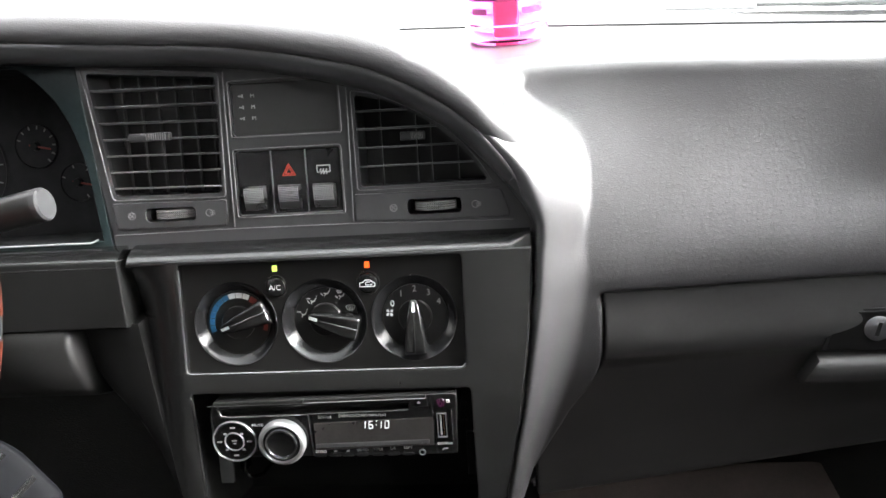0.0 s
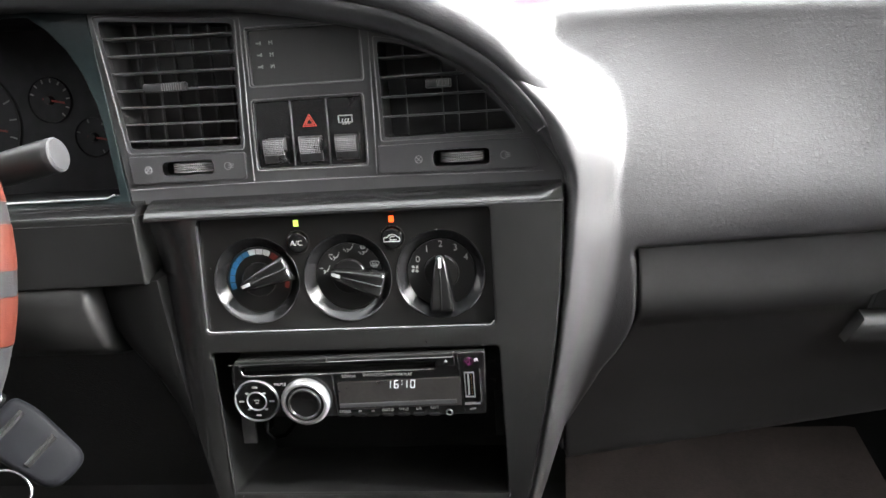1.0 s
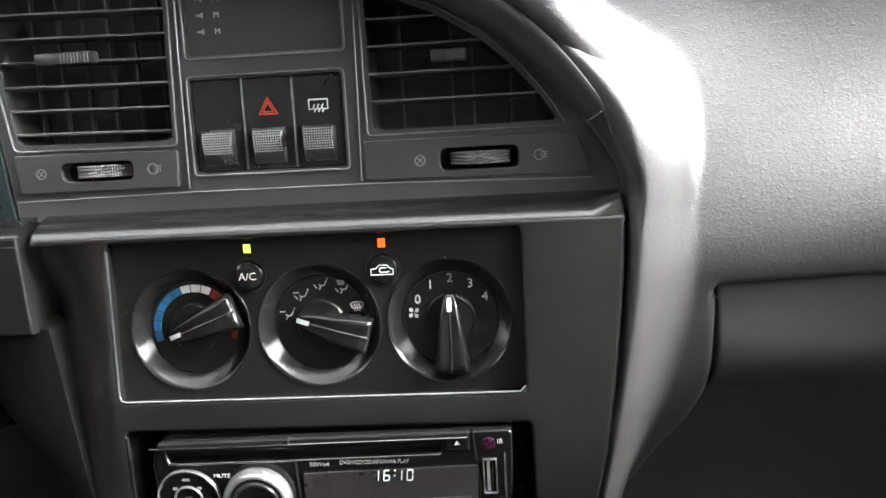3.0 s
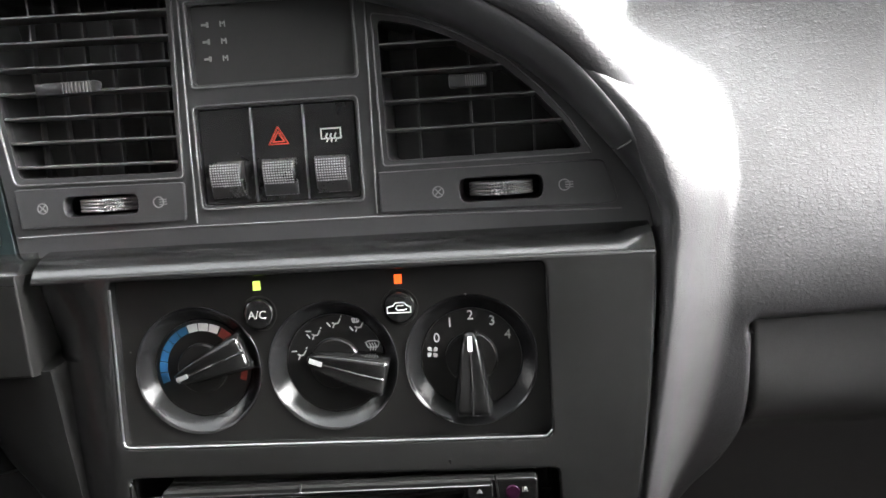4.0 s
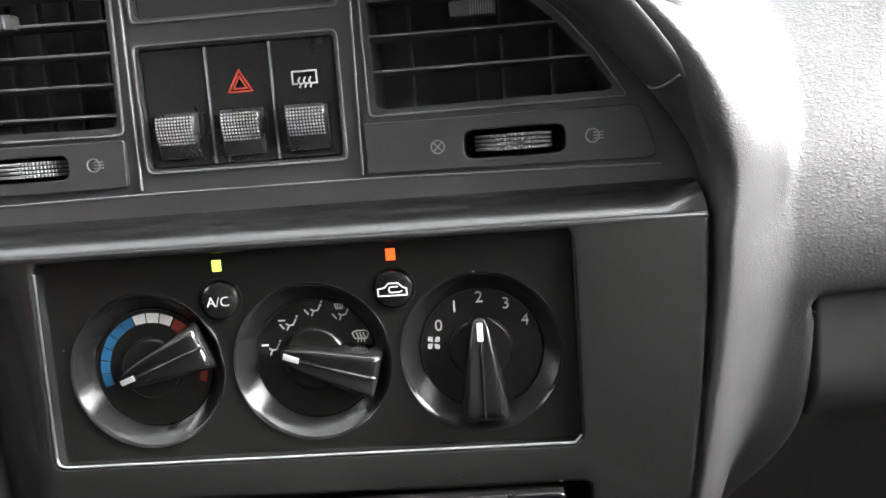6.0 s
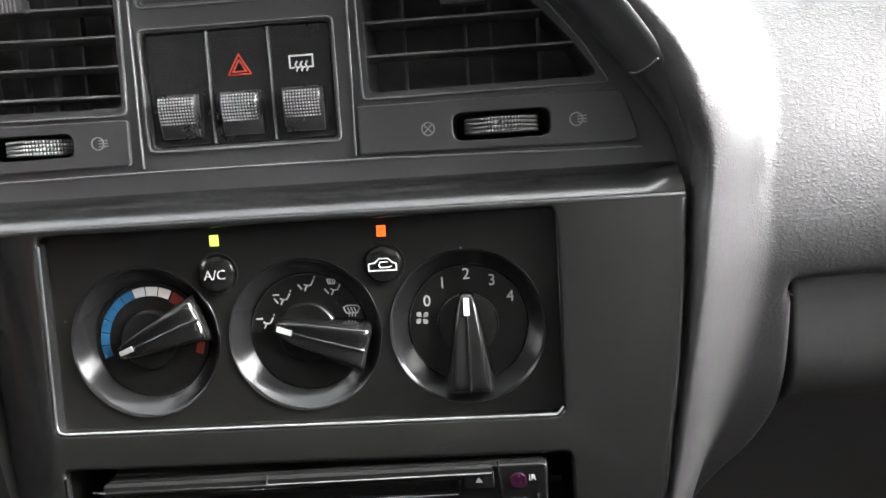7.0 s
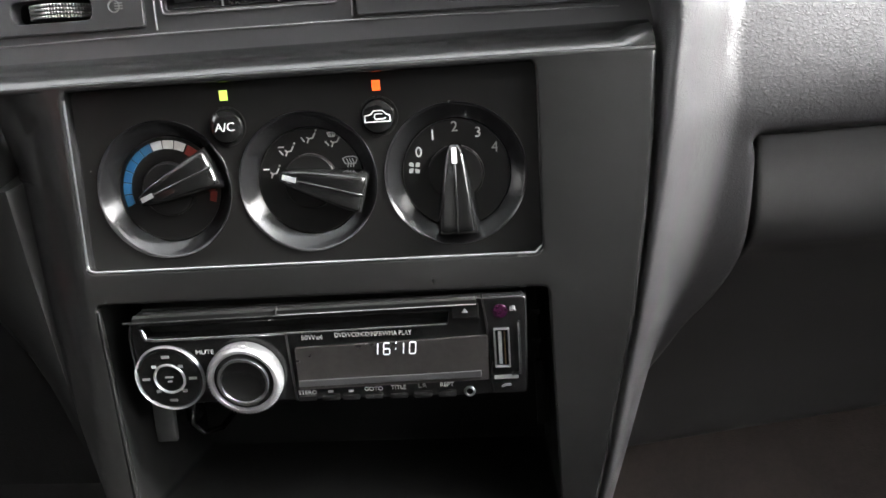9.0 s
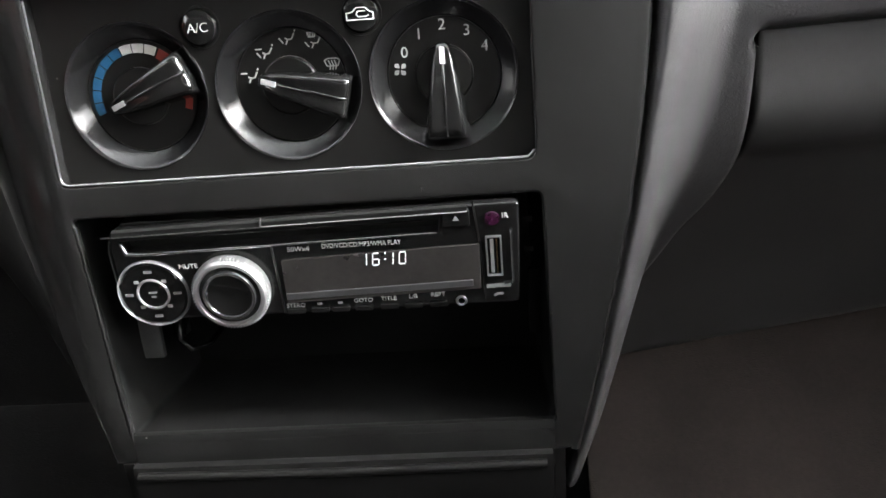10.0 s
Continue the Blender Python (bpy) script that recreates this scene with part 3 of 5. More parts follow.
# air vents: well, slats, upright vanes, tab and thumbwheel
def air_vent(loop, slat_v, vane_x, tab, wheel, label, slope):
    v = thing("air_vent", label, "air vent", UPPER, group="dashboard air vents")
    lo = [Vector(p) for p in loop]
    bm = bmesh.new()
    a = [bm.verts.new((*p, -0.003)) for p in lo]
    b = [bm.verts.new((*p, -0.034)) for p in lo]
    for i in range(len(lo)):
        j = (i + 1) % len(lo)
        bm.faces.new((a[i], b[i], b[j], a[j]))
    bm.faces.new(b[::-1])
    part("well", bm, WELL, v)
    def span(y):
        xs_ = []
        for p, q in zip(lo, lo[1:] + lo[:1]):
            if (p.y - y) * (q.y - y) < 0:
                xs_.append(p.x + (q.x - p.x) * (y - p.y) / (q.y - p.y))
        return (min(xs_), max(xs_)) if len(xs_) > 1 else None
    for y in slat_v:
        s = span(y)
        if not s:
            continue
        sl = loft([[(x, yy - 0.0003, -0.0010), (x, yy, -0.0005), (x, yy + 0.0006, -0.0005), (x, yy + 0.0010, -0.0012), (x, yy + 0.0011, -0.0030), (x, yy + 0.0004, -0.0150), (x, yy - 0.0006, -0.0155), (x, yy - 0.0004, -0.0030)] for x, yy in ((s[0] + 0.0002, y), (s[1] - 0.0002, y + slope * (s[1] - s[0])))], smooth=50)
        part("slat", sl, SLAT, v)
    for x in vane_x:
        hit = []
        for p, q in zip(lo, lo[1:] + lo[:1]):
            if (p.x - x) * (q.x - x) < 0:
                hit.append(p.y + (q.y - p.y) * (x - p.x) / (q.x - p.x))
        if len(hit) > 1:
            part("vane", block(x - 0.0006, min(hit), -0.0205, x + 0.0006, max(hit), -0.0165), FASCIA, v)
    tx, ty, tw, th = tab
    t = part("tab", block(tx - tw / 2, ty - th / 2, -0.003, tx + tw / 2, ty + th / 2, 0.0035, 0.0012), FASCIA, v, "ribbed grey direction tab")
    for k in range(9):
        xx = tx - tw * 0.05 + tw * 0.5 * k / 9
        part("rib", block(xx, ty - th * 0.4, 0.003, xx + tw * 0.022, ty + th * 0.4, 0.0042), RUBBER, t)
    wx0, wx1, wy = wheel
    bm = bmesh.new()
    teeth, rr, half = 70, 0.0158, 0.0034
    for row in range(4):
        h0, h1 = -half + row * half / 2 + 0.00025, -half + (row + 1) * half / 2 - 0.00025
        loops = []
        for h, k in ((h0, 0.985), ((h0 * 0.7 + h1 * 0.3), 1), ((h0 * 0.3 + h1 * 0.7), 1), (h1, 0.985)):
            loops.append([bm.verts.new((rr * k * (1 if q % 2 else 0.955) * math.cos(math.pi * q / teeth), h, rr * k * (1 if q % 2 else 0.955) * math.sin(math.pi * q / teeth))) for q in range(teeth * 2)])
        for a, b in zip(loops, loops[1:]):
            for q in range(teeth * 2):
                bm.faces.new((a[q], a[(q + 1) % (teeth * 2)], b[(q + 1) % (teeth * 2)], b[q]))
        bm.faces.new(loops[0])
        bm.faces.new(loops[-1])
    slot_loop = rect(wx0 - 0.0008, wy - 0.0058, wx1 + 0.0008, wy + 0.0058, 0.004)
    cup = lip(slot_loop, 0.030, 0.0)
    cup.faces.new([cup.verts.new((*p, -0.030)) for p in slot_loop])
    part("wheel_well", cup, BLACK, v, "dark slot around the thumbwheel")
    part("thumbwheel", mesh_of(bm, 20), RUBBER, v, "ribbed grey thumbwheel", Matrix.Translation(((wx0 + wx1) / 2, wy, 0.0048 - rr)))
    cx = (wx0 + wx1) / 2
    for sgn, dash_n in ((-1, 4), (1, 3)):
        px = cx + sgn * (wx1 - wx0) * 0.80
        lines = [[(px + 0.0026 * math.cos(a), wy + 0.0026 * math.sin(a)) for a in [2 * math.pi * i / 16 for i in range(17)]]]
        if sgn < 0:
            lines += [[(px - 0.0017, wy - 0.0017), (px + 0.0017, wy + 0.0017)], [(px - 0.0017, wy + 0.0017), (px + 0.0017, wy - 0.0017)]]
        else:
            lines += [[(px + 0.0006, wy + d), (px + 0.0040, wy + d)] for d in (-0.0012, 0, 0.0012)]
        part("symbol", strokes(lines, 0.0005), INK_DIM, v, at=Matrix.Translation((0, 0, 0.0026)))
    return v


air_vent(rpoly(vent_left, 0.004), [0.0330 + 0.01235 * k for k in range(7)], [-0.1560 + 0.0140 * k for k in range(6)], (-0.1290, 0.0708, 0.032, 0.0062), (-0.1375, -0.0995, 0.0122), "dark plastic air vent with seven horizontal slats and a tab", -0.02)
air_vent(vent_right, [0.0398, 0.0535, 0.0672, 0.0805], [0.0425, 0.0690, 0.0800, 0.1000], (0.0690, 0.0610, 0.018, 0.0062), (0.0632, 0.1010, 0.0092), "dark plastic air vent rounded along the hood, with slats", 0.0)

# display and rocker switches in the pod
disp = thing("clock_display", "dark smoked display window with small lamp symbols", "display", UPPER)
part("window", plate([rect(-0.0650, 0.0680, 0.0150, 0.1080, 0.002)], 0.003, 0.0004, top=-0.0035), LCD, disp)
for k in range(3):
    y = 0.0805 + 0.0082 * k
    part("symbol", strokes([[(-0.0595, y), (-0.0570, y)], [(-0.0568, y - 0.0009), (-0.0568, y + 0.0009)]], 0.0011), INK_DIM, disp, at=Matrix.Translation((0, 0, -0.0035)))
    part("symbol", strokes([[(-0.0503, y - 0.0012), (-0.0503, y + 0.0012), (-0.0492, y), (-0.0481, y + 0.0012), (-0.0481, y - 0.0012)]], 0.0005), INK_DIM, disp, at=Matrix.Translation((0, 0, -0.0035)))


def rocker(x0, x1, label, marks, ink):
    r = thing("rocker_switch", label, "switch", UPPER, group="rocker switches in the dashboard")
    part("body", plate([rect(x0 + 0.0004, 0.0090, x1 - 0.0004, 0.0558, 0.0012)], 0.012, 0.0005, top=-0.0014), SWITCH, r)
    cx = (x0 + x1) / 2
    prof = ((0.0120, -0.001), (0.0122, 0.0006), (0.0150, 0.0016), (0.0200, 0.0040), (0.0245, 0.0050), (0.0275, 0.0049), (0.0292, 0.0040), (0.0300, 0.0026), (0.0300, -0.001))
    b = part("button", loft([[(cx + x, y, z * k if z > 0 else z) for y, z in prof] for x, k in ((-0.0083, 0.55), (-0.0079, 0.85), (-0.0070, 1.0), (0.0070, 1.0), (0.0079, 0.85), (0.0083, 0.55))], smooth=45), ROCKER, r, "knurled grey rocker button")
    bm = bmesh.new()
    for iy in range(9):
        y = 0.0182 + 0.00125 * iy
        z = spline([(p[0], p[1]) for p in prof[1:7]], y)
        for ix in range(12):
            x = cx - 0.0069 + 0.001255 * ix
            base = [bm.verts.new((x + a * 0.00042, y + c * 0.00042, z - 0.0001)) for a, c in ((-1, -1), (1, -1), (1, 1), (-1, 1))]
            tip = bm.verts.new((x, y, z + 0.00042))
            for q in range(4):
                bm.faces.new((base[q], base[(q + 1) % 4], tip))
    # knurl tips are paler than the button body
    tagged(part("knurling", mesh_of(bm, 10), KNURL, b), kind="stuff")
    if marks:
        part("symbol", strokes([[(p[0] * 0.9, p[1] * 0.9) for p in q] for q in marks], 0.00065), ink, r, at=Matrix.Translation((cx, 0.0398, -0.0014)))
    return r


rocker(-0.0655, -0.0389, "blank dark rocker switch with a ribbed button", None, INK)
tri = lambda s: [(-s * 0.866, -s * 0.5), (s * 0.866, -s * 0.5), (0, s), (-s * 0.866, -s * 0.5)]
rocker(-0.0385, -0.0127, "dark rocker switch with a red hazard triangle", [tri(0.0062), [(p[0], p[1]) for p in tri(0.0036)]], INK_RED)
wave = lambda x: [(x, -0.0034), (x + 0.0005, -0.0022), (x - 0.0005, -0.0006), (x + 0.0003, 0.0008)]
rocker(-0.0123, 0.0137, "dark rocker switch with a white rear heater symbol", [[(-0.0054, -0.0018), (-0.0054, 0.0036), (0.0054, 0.0036), (0.0054, -0.0018), (0.0034, -0.0018)], [(-0.0054, -0.0018), (-0.0034, -0.0018)], [(-0.0014, -0.0018), (-0.0008, -0.0018)], [(0.0010, -0.0018), (0.0016, -0.0018)], wave(-0.0024), wave(0.0), wave(0.0024)], INK)

# centre trim: tapering frame with two openings and a rounded ledge on top
trim = thing("centre_trim", "satin dark plastic centre trim tapering downwards", "dashboard trim", FACE)
climate_hole = rect(-0.1100, 0.0, 0.1003, 0.0828, 0.0035)
radio_hole = rpoly([(-0.1085, -0.0160), (-0.1020, -0.128), (0.1050, -0.128), (0.1025, -0.0160)], 0.003)
side = [(0.1515, 0.0866), (0.1513, 0.0800), (0.1495, 0.0500), (0.1460, 0.0150), (0.1400, -0.0300), (0.1340, -0.0600), (0.1240, -0.1100), (0.1160, -0.1420)]
outline = side + [(-0.1130, -0.1420), (-0.1200, -0.1100), (-0.1330, -0.0600), (-0.1420, -0.0200), (-0.1475, 0.0200), (-0.1492, 0.0500), (-0.1495, 0.0866)]
def rolled_back(me):
    """Bends the driver's side of the frame away from the seats."""
    bm = bmesh.new()
    bm.from_mesh(me)
    for x in (-0.112, -0.117, -0.122, -0.127, -0.132, -0.137, -0.142, -0.146):
        bmesh.ops.bisect_plane(bm, geom=bm.verts[:] + bm.edges[:] + bm.faces[:], dist=1e-6, plane_co=(x, 0, 0), plane_no=(1, 0, 0))
    for v in bm.verts:
        v.co.z -= 13.0 * max(0.0, -0.111 - v.co.x) ** 2 * (1 - 0.75 * ease((v.co.y - 0.055) / 0.03))
    return mesh_of(bm, 30)


part("frame", rolled_back(plate([outline, climate_hole, radio_hole], 0.012, 0.0020, res=4)), TRIM, trim)
# ledge above the climate panel
LEDGE = [(0.0826, -0.008), (0.0826, -0.0016), (0.0829, -0.0006), (0.0836, -0.00006), (0.0838, -0.00003), (0.0842, 0.00004), (0.0846, 0.0000), (0.0856, -0.0005), (0.0876, -0.0018), (0.0902, -0.0040), (0.0928, -0.0070), (0.0950, -0.0106), (0.0970, -0.0152), (0.0983, -0.0205), (0.0989, -0.0260), (0.0990, -0.036), (0.0850, -0.036)]
part("ledge", loft([[(x, v, w) for v, w in LEDGE] for x in (-0.1493, -0.1488, *[-0.148 + 0.299 * i / 20 for i in range(21)], 0.1510)], smooth=60), EDGE_WORN, trim)
part("side_edge", tube([(0.1489, 0.0850, -0.0034)] + [(x - 0.0026, y, -0.0030) for x, y in side[1:]], 0.0031, 12), TRIM, trim, "rounded outer edge")
# inner walls of the openings
part("opening_wall", lip(rect(-0.1101, -0.0001, 0.1004, 0.0829, 0.0035), 0.009, -0.0002), TRIM, trim)
# paler tubes paint the highlights on the opening's left and bottom edges
part("opening_edge", tube([(-0.1100, 0.0790, -0.0008), (-0.1100, 0.0035, -0.0006)], 0.0006, 10), FASCIA, trim)
part("opening_edge", tube([(-0.1100, 0.0035, -0.0006), (-0.1092, 0.0010, -0.0006), (-0.1065, 0.0, -0.0006), (0.0975, 0.0, -0.0006), (0.1003, 0.0030, -0.0008)], 0.00055, 10), LINE, trim, "pale painted highlight on the climate opening's edge")
part("opening_edge", tube([(-0.1020, -0.1270, -0.0008), (-0.1082, -0.0190, -0.0008)], 0.0009, 8), TRIM, trim)
part("pocket_wall", lip(rpoly([(-0.1086, -0.0159), (-0.1021, -0.1281), (0.1051, -0.1281), (0.1026, -0.0159)], 0.003), 0.09, 0.004), POCKET, trim)
part("pocket_back", plate([rect(-0.115, -0.14, 0.115, 0.0)], 0.003, top=-0.088), POCKET, trim)
part("cable", tube([(-0.0900, -0.0640, -0.060), (-0.0850, -0.0760, -0.040), (-0.0835, -0.0890, -0.032), (-0.0800, -0.0960, -0.036), (-0.0740, -0.0975, -0.046), (-0.0700, -0.0930, -0.066)], 0.0016, 8), GLOSS, trim, "thin black cable hanging behind the radio")
part("plug", block(-0.0905, -0.0910, -0.050, -0.0840, -0.0820, -0.040, 0.001), GLOSS, trim, "small black cable plug")
part("bracket", block(-0.1035, -0.098, -0.034, -0.0925, -0.068, -0.030, 0.0008), mat("dull_bracket_steel", (0.06, 0.06, 0.06), 0.55, scale=90, vary=0.3), trim, "dull steel radio bracket")
part("bracket", block(0.0960, -0.094, -0.034, 0.1020, -0.060, -0.030, 0.0008), LOWER, trim)
part("pocket_floor", loft([[(x, -0.1285, 0.0), (x, -0.1262, -0.001), (x, -0.1258, -0.004), (x, -0.1275, -0.007), (x, -0.140, -0.012), (x, -0.142, -0.085), (x, -0.150, -0.085), (x, -0.150, 0.0)] for x in (-0.1015, 0.1045)]), POCKET, trim)
for k, y in enumerate((-0.0300, -0.0440)):
    part("tab", block(0.0945, y - 0.0012, -0.012, 0.0985, y + 0.0012, -0.010), LOWER, trim)

# ---- climate control panel ----
cc = thing("climate_panel", "black climate control panel with three rotary dials", "climate control", FACE @ Matrix.Translation((0, 0, -0.0075)))
CX = [-0.0716, -0.0038, 0.0636]
CY = 0.0360
R_OUT, R_IN = 0.0317, 0.0243
part("faceplate", plate([rect(-0.1120, -0.002, 0.1023, 0.0850, 0.002)] + [disc(x, CY, R_OUT, 64) for x in CX], 0.009, 0.0004), PANEL, cc)


def knob_mesh():
    """Teardrop pointer knob: narrow low tip along +Y, broad high tail along -Y, with a ridge."""
    secs = []
    keys = ((0.0136, 0.0012, 0.0026), (0.0128, 0.0026, 0.0040), (0.0085, 0.0040, 0.0056), (0.003, 0.0052, 0.0069), (-0.006, 0.0067, 0.0083), (-0.015, 0.0080, 0.0093), (-0.0225, 0.0089, 0.0097), (-0.0255, 0.0091, 0.0094), (-0.0268, 0.0088, 0.0080))
    shape = ((1.14, -0.4), (1.08, 0.30), (1.0, 0.62), (0.94, 0.82), (0.83, 0.95), (0.66, 1.0), (0.42, 0.965), (0.16, 0.945))
    for y, hw, h in keys:
        half = [(hw * a, h * b) for a, b in shape] + [(0.0005, h * 0.94)]
        secs.append([(-a, y, b) for a, b in half] + [(0, y, h * 1.0)] + [(a, y, b) for a, b in half[::-1]])
    return loft(secs, smooth=48)


def dial(i, turn, label):
    d = part("dial", lathe([(0.0, -0.0068), (R_IN, -0.0068), (R_IN + 0.0002, -0.0060), (R_IN + 0.0004, -0.0075)]), PANEL, cc, label, Matrix.Translation((CX[i], CY, 0)))
    part("bezel", lathe([(R_IN, -0.0067), (R_IN + 0.0006, -0.0064), (R_OUT - 0.0012, -0.0008), (R_OUT - 0.0004, 0.0002), (R_OUT + 0.0003, 0.0005), (R_OUT + 0.0008, -0.0006)], 96, 70), BEZEL, d, "glossy black conical bezel ring")
    part("hub", lathe([(0, -0.0038), (0.0118, -0.0038), (0.0126, -0.0046), (0.0128, -0.0070)]), PANEL, d)
    part("knob", knob_mesh(), GLOSS, d, "glossy black pointer knob", Matrix.Translation((0, 0, -0.0035)) @ pose(0, 0, 0, 0, 0, turn))
    bm = loft([[(x, 0.0050, 0.0040), (x, 0.0118, 0.0022), (x, 0.0118, 0.0000), (x, 0.0050, 0.0000)] for x in (-0.0011, 0.0011)])
    part("pointer", bm, INK, d, "white pointer mark", Matrix.Translation((0, 0, -0.0008)) @ pose(0, 0, 0, 0, 0, turn))
    return d


FACE_Z = -0.0067
d1 = dial(0, 111, "temperature dial with a blue, white and red scale")
def arc_seg(a0, a1, r0, r1):
    n = 4
    return plate([[(r * math.cos(radians(a)), r * math.sin(radians(a))) for r, aa in ((r1, [a0 + (a1 - a0) * k / n for k in range(n + 1)]), (r0, [a1 + (a0 - a1) * k / n for k in range(n + 1)])) for a in aa]], 0.0004, top=0.0)


for k in range(6):
    a = 199 - 15.2 * k
    part("scale_segment", arc_seg(a - 13.6, a, 0.0188, 0.0227), INK_BLUE, d1, "blue scale segment", Matrix.Translation((0, 0, FACE_Z + 0.0004)))
for k in range(3):
    a = 199 - 15.2 * (6 + k)
    part("scale_segment", arc_seg(a - 13.6, a, 0.0188, 0.0227), INK, d1, "", Matrix.Translation((0, 0, FACE_Z + 0.0004)))
part("scale_segment", arc_seg(44, 61, 0.0182, 0.0227), INK_DARKRED, d1, "red scale segment", Matrix.Translation((0, 0, FACE_Z + 0.0004)))
part("scale_segment", arc_seg(-19, -6, 0.0195, 0.0227), INK_DARKRED, d1, "red scale segment", Matrix.Translation((0, 0, FACE_Z + 0.0004)))

d2 = dial(1, 75, "air direction dial with white airflow symbols")
def seat_mark(arrow, grid):
    lines = [[(-0.0008, -0.0028), (0.0000, -0.0010), (0.0018, -0.0008), (0.0030, 0.0014)], [(0.0000, -0.0010), (-0.0010, -0.0004)], [(0.0034, 0.0024), (0.0036, 0.0028)]]
    for a in arrow:
        lines.append([(-0.0040, 0.0012), (-0.0016, 0.0012)] if a == "up" else [(-0.0036, -0.0004), (-0.0022, -0.0022)])
    if grid:
        lines += [[(-0.0024, 0.0036), (0.0012, 0.0036), (0.0006, 0.0018), (-0.0018, 0.0018), (-0.0024, 0.0036)], [(-0.0012, 0.0018), (-0.0012, 0.0030)], [(0.0, 0.0018), (0.0, 0.0030)]]
    return lines


SYM = Matrix.Translation((0, 0, FACE_Z))
for (x, y), ar, gr in (((-0.0178, 0.0052), ("up",), False), ((-0.0100, 0.0150), ("up", "down"), False), ((0.0006, 0.0204), ("down",), False), ((0.0118, 0.0180), ("down",), True)):
    part("symbol", strokes(seat_mark(ar, gr), 0.00055), INK, d2, "white airflow symbol", SYM @ Matrix.Translation((x, y, 0)))
fan_lines = [[(-0.0034, 0.0014), (-0.0018, 0.0022), (0.0018, 0.0022), (0.0034, 0.0014), (0.0024, -0.0010), (-0.0024, -0.0010), (-0.0034, 0.0014)]] + [[(x, -0.0024), (x + 0.0004, -0.0006), (x - 0.0003, 0.0012)] for x in (-0.0013, 0.0, 0.0013)]
part("symbol", strokes(fan_lines, 0.00045), INK, d2, "white windscreen demist symbol", SYM @ Matrix.Translation((0.0190, 0.0080, 0)))

d3 = dial(2, 0, "fan speed dial numbered nought to four")
for body, x, y in (("0", -0.0166, 0.0101), ("1", -0.0098, 0.0174), ("2", 0.0003, 0.0207), ("3", 0.0108, 0.0176), ("4", 0.0181, 0.0106)):
    part("number", text(body, 0.0066), INK, d3, "white printed number", SYM @ Matrix.Translation((x, y, 0.0002)))
for q in range(4):
    a = math.pi / 4 + q * math.pi / 2
    part("symbol", plate([rpoly([(0.0003, 0.0002), (0.0024, 0.0004), (0.0026, 0.0022), (0.0010, 0.0024)], 0.0006)], 0.0004, top=0.0004), INK, d3, "", SYM @ Matrix.Translation((-0.0190, 0.0033, 0)) @ pose(0, 0, 0, 0, 0, 90 * q))
part("speck", plate([disc(-0.0010, 0.0335, 0.0006, 8)], 0.0004, top=0.0003), INK_DIM, cc, at=Matrix.Translation((CX[2], CY - 0.0015, 0)))


def push_button(x, y, label, led_mat):
    b = part("button", lathe([(0, 0.0030), (0.0048, 0.0028), (0.0070, 0.0021), (0.0078, 0.0008), (0.0080, -0.001)]), GLOSS, cc, label, Matrix.Translation((x, y, 0)))
    part("collar", lathe([(0.0080, -0.001), (0.0082, 0.0005), (0.0088, 0.0006), (0.0091, -0.001)]), PANEL, b)
    part("lamp", plate([rect(x - 0.0018, 0.0748, x + 0.0018, 0.0793, 0.0003)], 0.002, 0.0002, top=0.0008), led_mat, cc, "small lit indicator lamp")
    return b


b1 = push_button(-0.0386, 0.0632, "round black button marked A/C", LED_GREEN)
part("letters", text("A/C", 0.0056, bold=-0.00006), INK, b1, "white letters", Matrix.Translation((0, -0.0004, 0.0030)))
b2 = push_button(0.0308, 0.0636, "round black button with a car outline", LED_AMBER)
car = [[(-0.0056, -0.0022), (-0.0056, 0.0006), (-0.0030, 0.0010), (-0.0014, 0.0026), (0.0024, 0.0026), (0.0040, 0.0010), (0.0056, 0.0004), (0.0056, -0.0022), (-0.0056, -0.0022)], [(0.0036, -0.0006), (0.0026, -0.0010), (-0.0008, -0.0010), (-0.0014, 0.0000), (-0.0008, 0.0012), (0.0022, 0.0012)]]
part("symbol", strokes(car, 0.00048), INK, b2, "white recirculation symbol", Matrix.Translation((0, -0.0002, 0.0029)))

# ---- car radio ----
rd = thing("car_radio", "black single-slot car radio with silver volume knob and lit clock", "car radio", RADIO)
part("chassis", block(-0.0890, -0.0235, -0.10, 0.0890, 0.0190, -0.0075), BLACK, rd)
front = [(-0.0915, 0.0182), (-0.0935, 0.010), (-0.0938, -0.006), (-0.0915, -0.0180), (-0.0880, -0.0285), (0.0915, -0.0285), (0.0925, 0.0200), (0.0905, 0.0212), (0.0, 0.0198)]
slot = rpoly([(-0.0862, 0.0070), (-0.0878, 0.0125), (-0.055, 0.0128), (0.0570, 0.0142), (0.0560, 0.0090), (-0.0800, 0.0068)], 0.0005)
part("faceplate", plate([rpoly(front, 0.003), slot], 0.009, 0.0012), GLOSS, rd)
part("top_strip", loft([[(x, 0.0156 + 0.016 * (x + 0.09), 0.0004), (x, 0.0158 + 0.016 * (x + 0.09), 0.0020), (x, 0.0182 + 0.016 * (x + 0.09), 0.0018), (x, 0.0190 + 0.016 * (x + 0.09), 0.0002)] for x in (-0.0895, -0.0215)]), POCKET, rd)
part("top_strip", loft([[(x, 0.0156 + 0.016 * (x + 0.09), 0.0004), (x, 0.0158 + 0.016 * (x + 0.09), 0.0018), (x, 0.0182 + 0.016 * (x + 0.09), 0.0016), (x, 0.0190 + 0.016 * (x + 0.09), 0.0002)] for x in (-0.0207, 0.0700)]), POCKET, rd)
